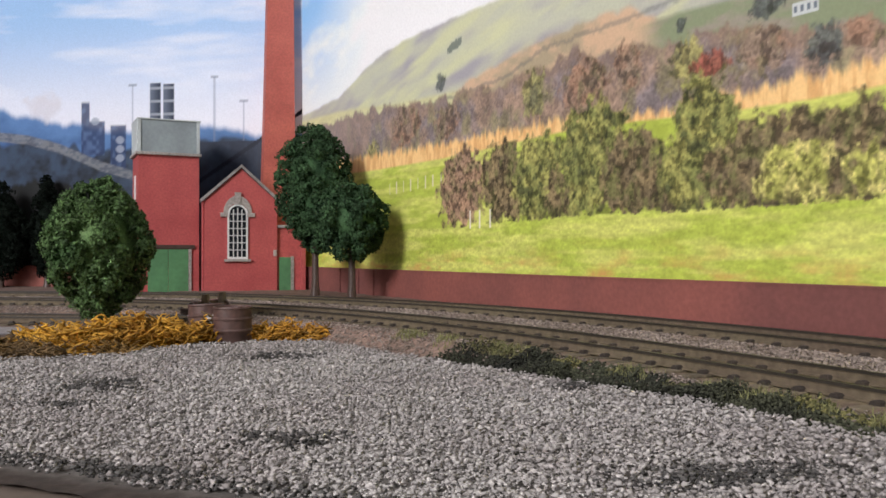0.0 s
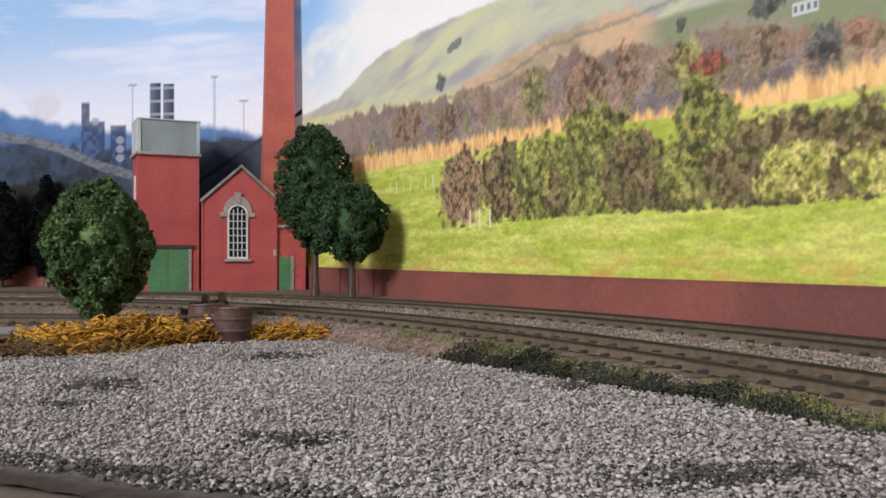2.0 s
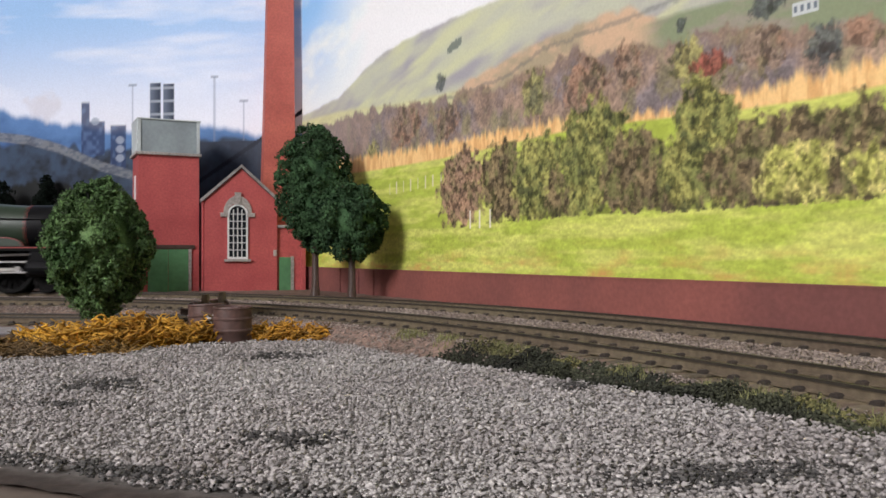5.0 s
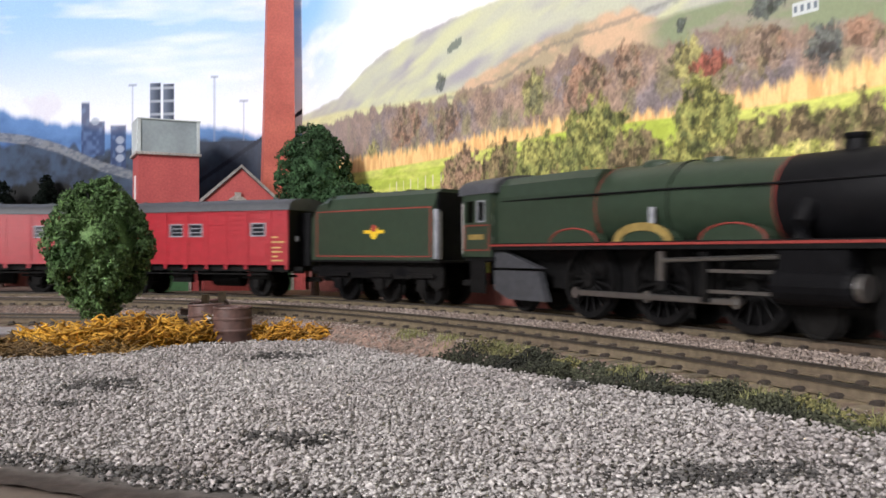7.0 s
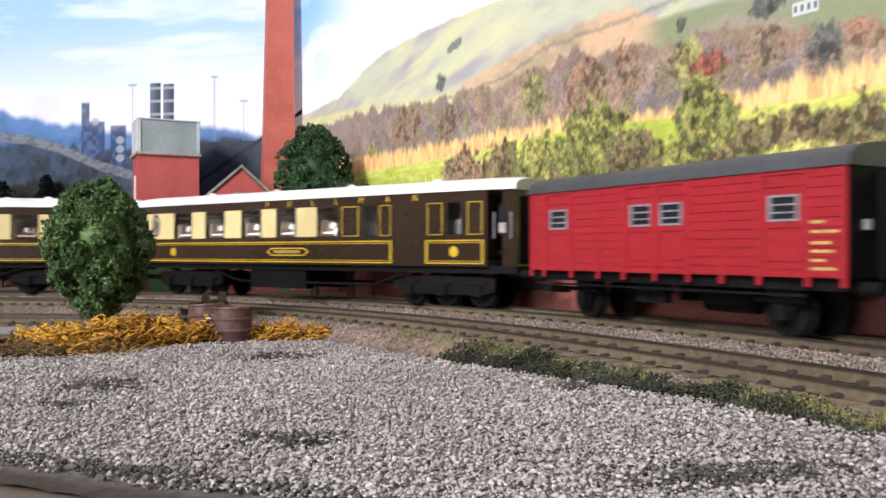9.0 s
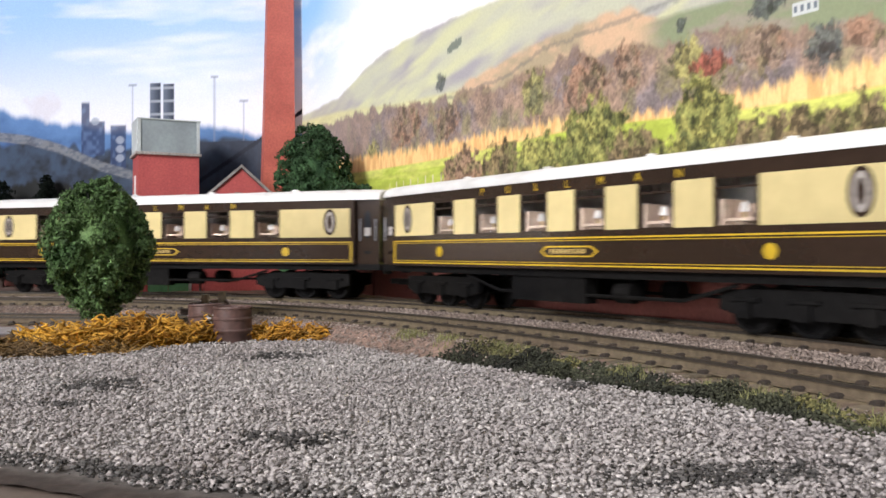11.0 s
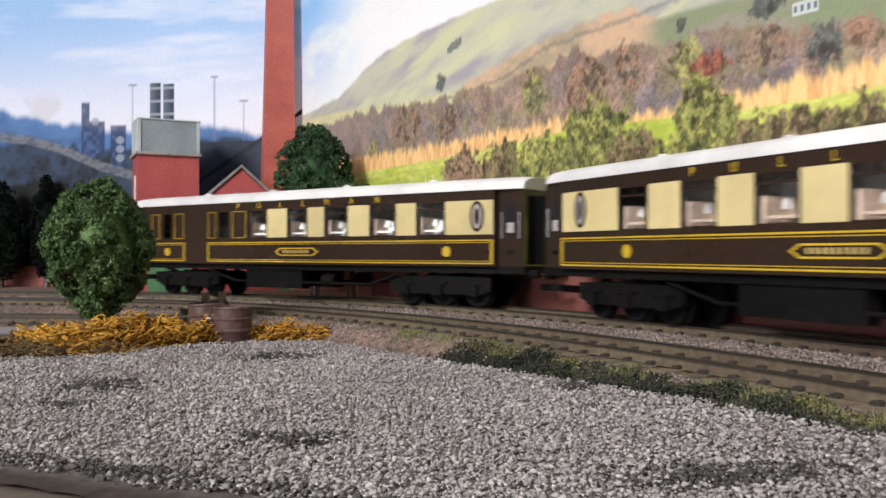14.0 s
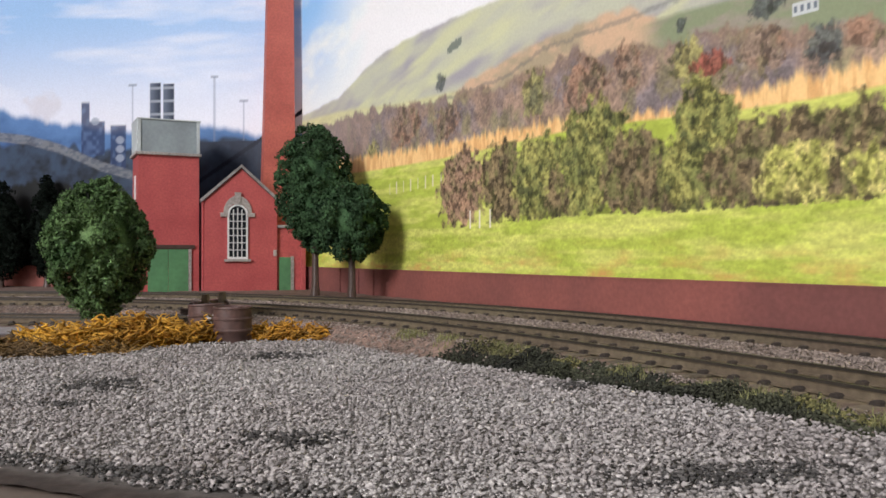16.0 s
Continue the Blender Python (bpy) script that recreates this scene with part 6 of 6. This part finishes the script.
    for s in (-1, 1):
        bf = Shape().lathe([(2.0, 80), (1.6, 84), (3.2, 84.2), (3.2, 85.4), (0.1, 85.8)], (0, s * 11, 15), "x", 16)
        part("buffer", bf, SOOT, beam)
        lamp = part("lamp", Shape().box(77.5, 80.5, s * 11 - 1.8, s * 11 + 1.8, 19.4, 24.8, 0.4), WHITE, loco, "white headcode lamp")
        part("lamp_top", Shape().lathe([(1.2, 24.8), (0.9, 27), (0.1, 27.1)], (79, s * 11, 0), n=10), WHITE, lamp)
    part("front_platform", Shape().box(67, 79, -W + 1, W - 1, 18.2, 19.4, 0.2), BLACK, loco)
    part("front_coupling", Shape().tube([(80, 0, 14), (82.5, 0, 11), (81.5, 0, 7)], 0.6, 6), STEEL, beam)
    # bogie and trailing wheels
    bog = part("bogie", Shape().box(38, 72, -5.4, 5.4, 6, 9.5), BLACK, loco)
    for x in (44, 66):
        wheelset(bog, x, 6.4)
    wheelset(loco, -78, 7.2)
    # drivers and coupling rods, which turn
    for s in (-1, 1):
        for x in DRIVERS:
            MOVING.append(("wheel", driving_wheel(loco, x, s), x, s))
        rod_shape = Shape().box(DRIVERS[0], DRIVERS[2], *sorted((s * 0.0, s * 0.9)), -0.9, 0.9, 0.2)
        for x in DRIVERS:
            rod_shape.lathe([(0.2, -0.1 * s), (1.8, -0.1 * s), (1.8, 1.1 * s), (0.2, 1.1 * s)], (x, 0, 0), "y", 12)
        MOVING.append(("rod", part("coupling_rod", rod_shape, STEEL, loco, "bright steel coupling rod", at=(5.2, s * 11.6, DRIVER_R)), 0, s))
        con = Shape().box(-8, 26, *sorted((s * 0.0, s * 0.8)), -0.8, 0.8, 0.2)
        MOVING.append(("rod", part("connecting_rod", con, STEEL, loco, at=(5.2, s * 12.9, DRIVER_R)), 0, s))
    return loco


# centre of each vehicle along the line at 11 s, and half its wheelbase
TRAIN = []


def build_train():
    TRAIN.append((build_loco(), 1012, 60))
    TRAIN.append((build_tender(), 852.5, 27))
    van = build_van("crimson planked luggage van with dark grey roof, behind the tender")
    TRAIN.append((van, 729, 38.5))
    TRAIN.append((tagged(copy_thing(van, Matrix()), "crimson planked luggage van with dark grey roof, before the coaches"), 589.2, 38.5))
    TRAIN.append((build_pullman("umber and cream brake coach, plain brown end leading", "brake", True), 389.7, 80))
    saloon = build_pullman("umber and cream saloon coach with white roof", "saloon")
    TRAIN.append((saloon, 140, 80))
    TRAIN.append((copy_thing(saloon, Matrix()), -117, 80))
    TRAIN.append((copy_thing(saloon, Matrix()), -374.5, 80))
    TRAIN.append((build_pullman("umber and cream brake coach with plain brown tail end", "brake"), -639.5, 80))


SPEED, SLOWING = 205.9, -0.005575


def travelled(t):
    d = t - 11.0
    return SPEED * (d + SLOWING * d * d / 2)


def motions():
    times = [i * 0.2 for i in range(81)]
    for ob, centre, half in TRAIN:
        rows = []
        for t in times:
            s = centre + travelled(t)
            ax, ay, _ = on_line(s - half)
            bx, by, _ = on_line(s + half)
            rows.append((t, pose((ax + bx) / 2 * MM, (ay + by) / 2 * MM, (OUTER_RAIL + 0.06) * MM, 0, 0, math.degrees(math.atan2(by - ay, bx - ax)))))
        walk(ob, rows)
    turning = [0.0] + [5.0 + i / 15 for i in range(61)] + [16.0]
    for kind, ob, x, s in MOVING:
        rest = ob.location.copy()
        rows = []
        for t in turning:
            a = (travelled(min(max(t, 5.0), 9.0)) - travelled(5.0)) / DRIVER_R + (math.pi / 2 if s > 0 else 0)
            if kind == "wheel":
                rows.append((t, Matrix.Translation(rest) @ Matrix.Rotation(a, 4, "Y")))
            else:
                shift = Vector((math.cos(a) - 1, 0, -math.sin(a))) * 5.2 * MM
                rows.append((t, Matrix.Translation(rest + shift)))
        walk(ob, rows)


build_room()
build_board()
build_backdrops()
build_brick_wall()
build_engine_house()
build_water_tower()
build_chimney()
build_trees()
build_lichen()
build_yard_things()
build_train()
build_ground()
build_gravel()
build_ballast()
build_tracks()
motions()
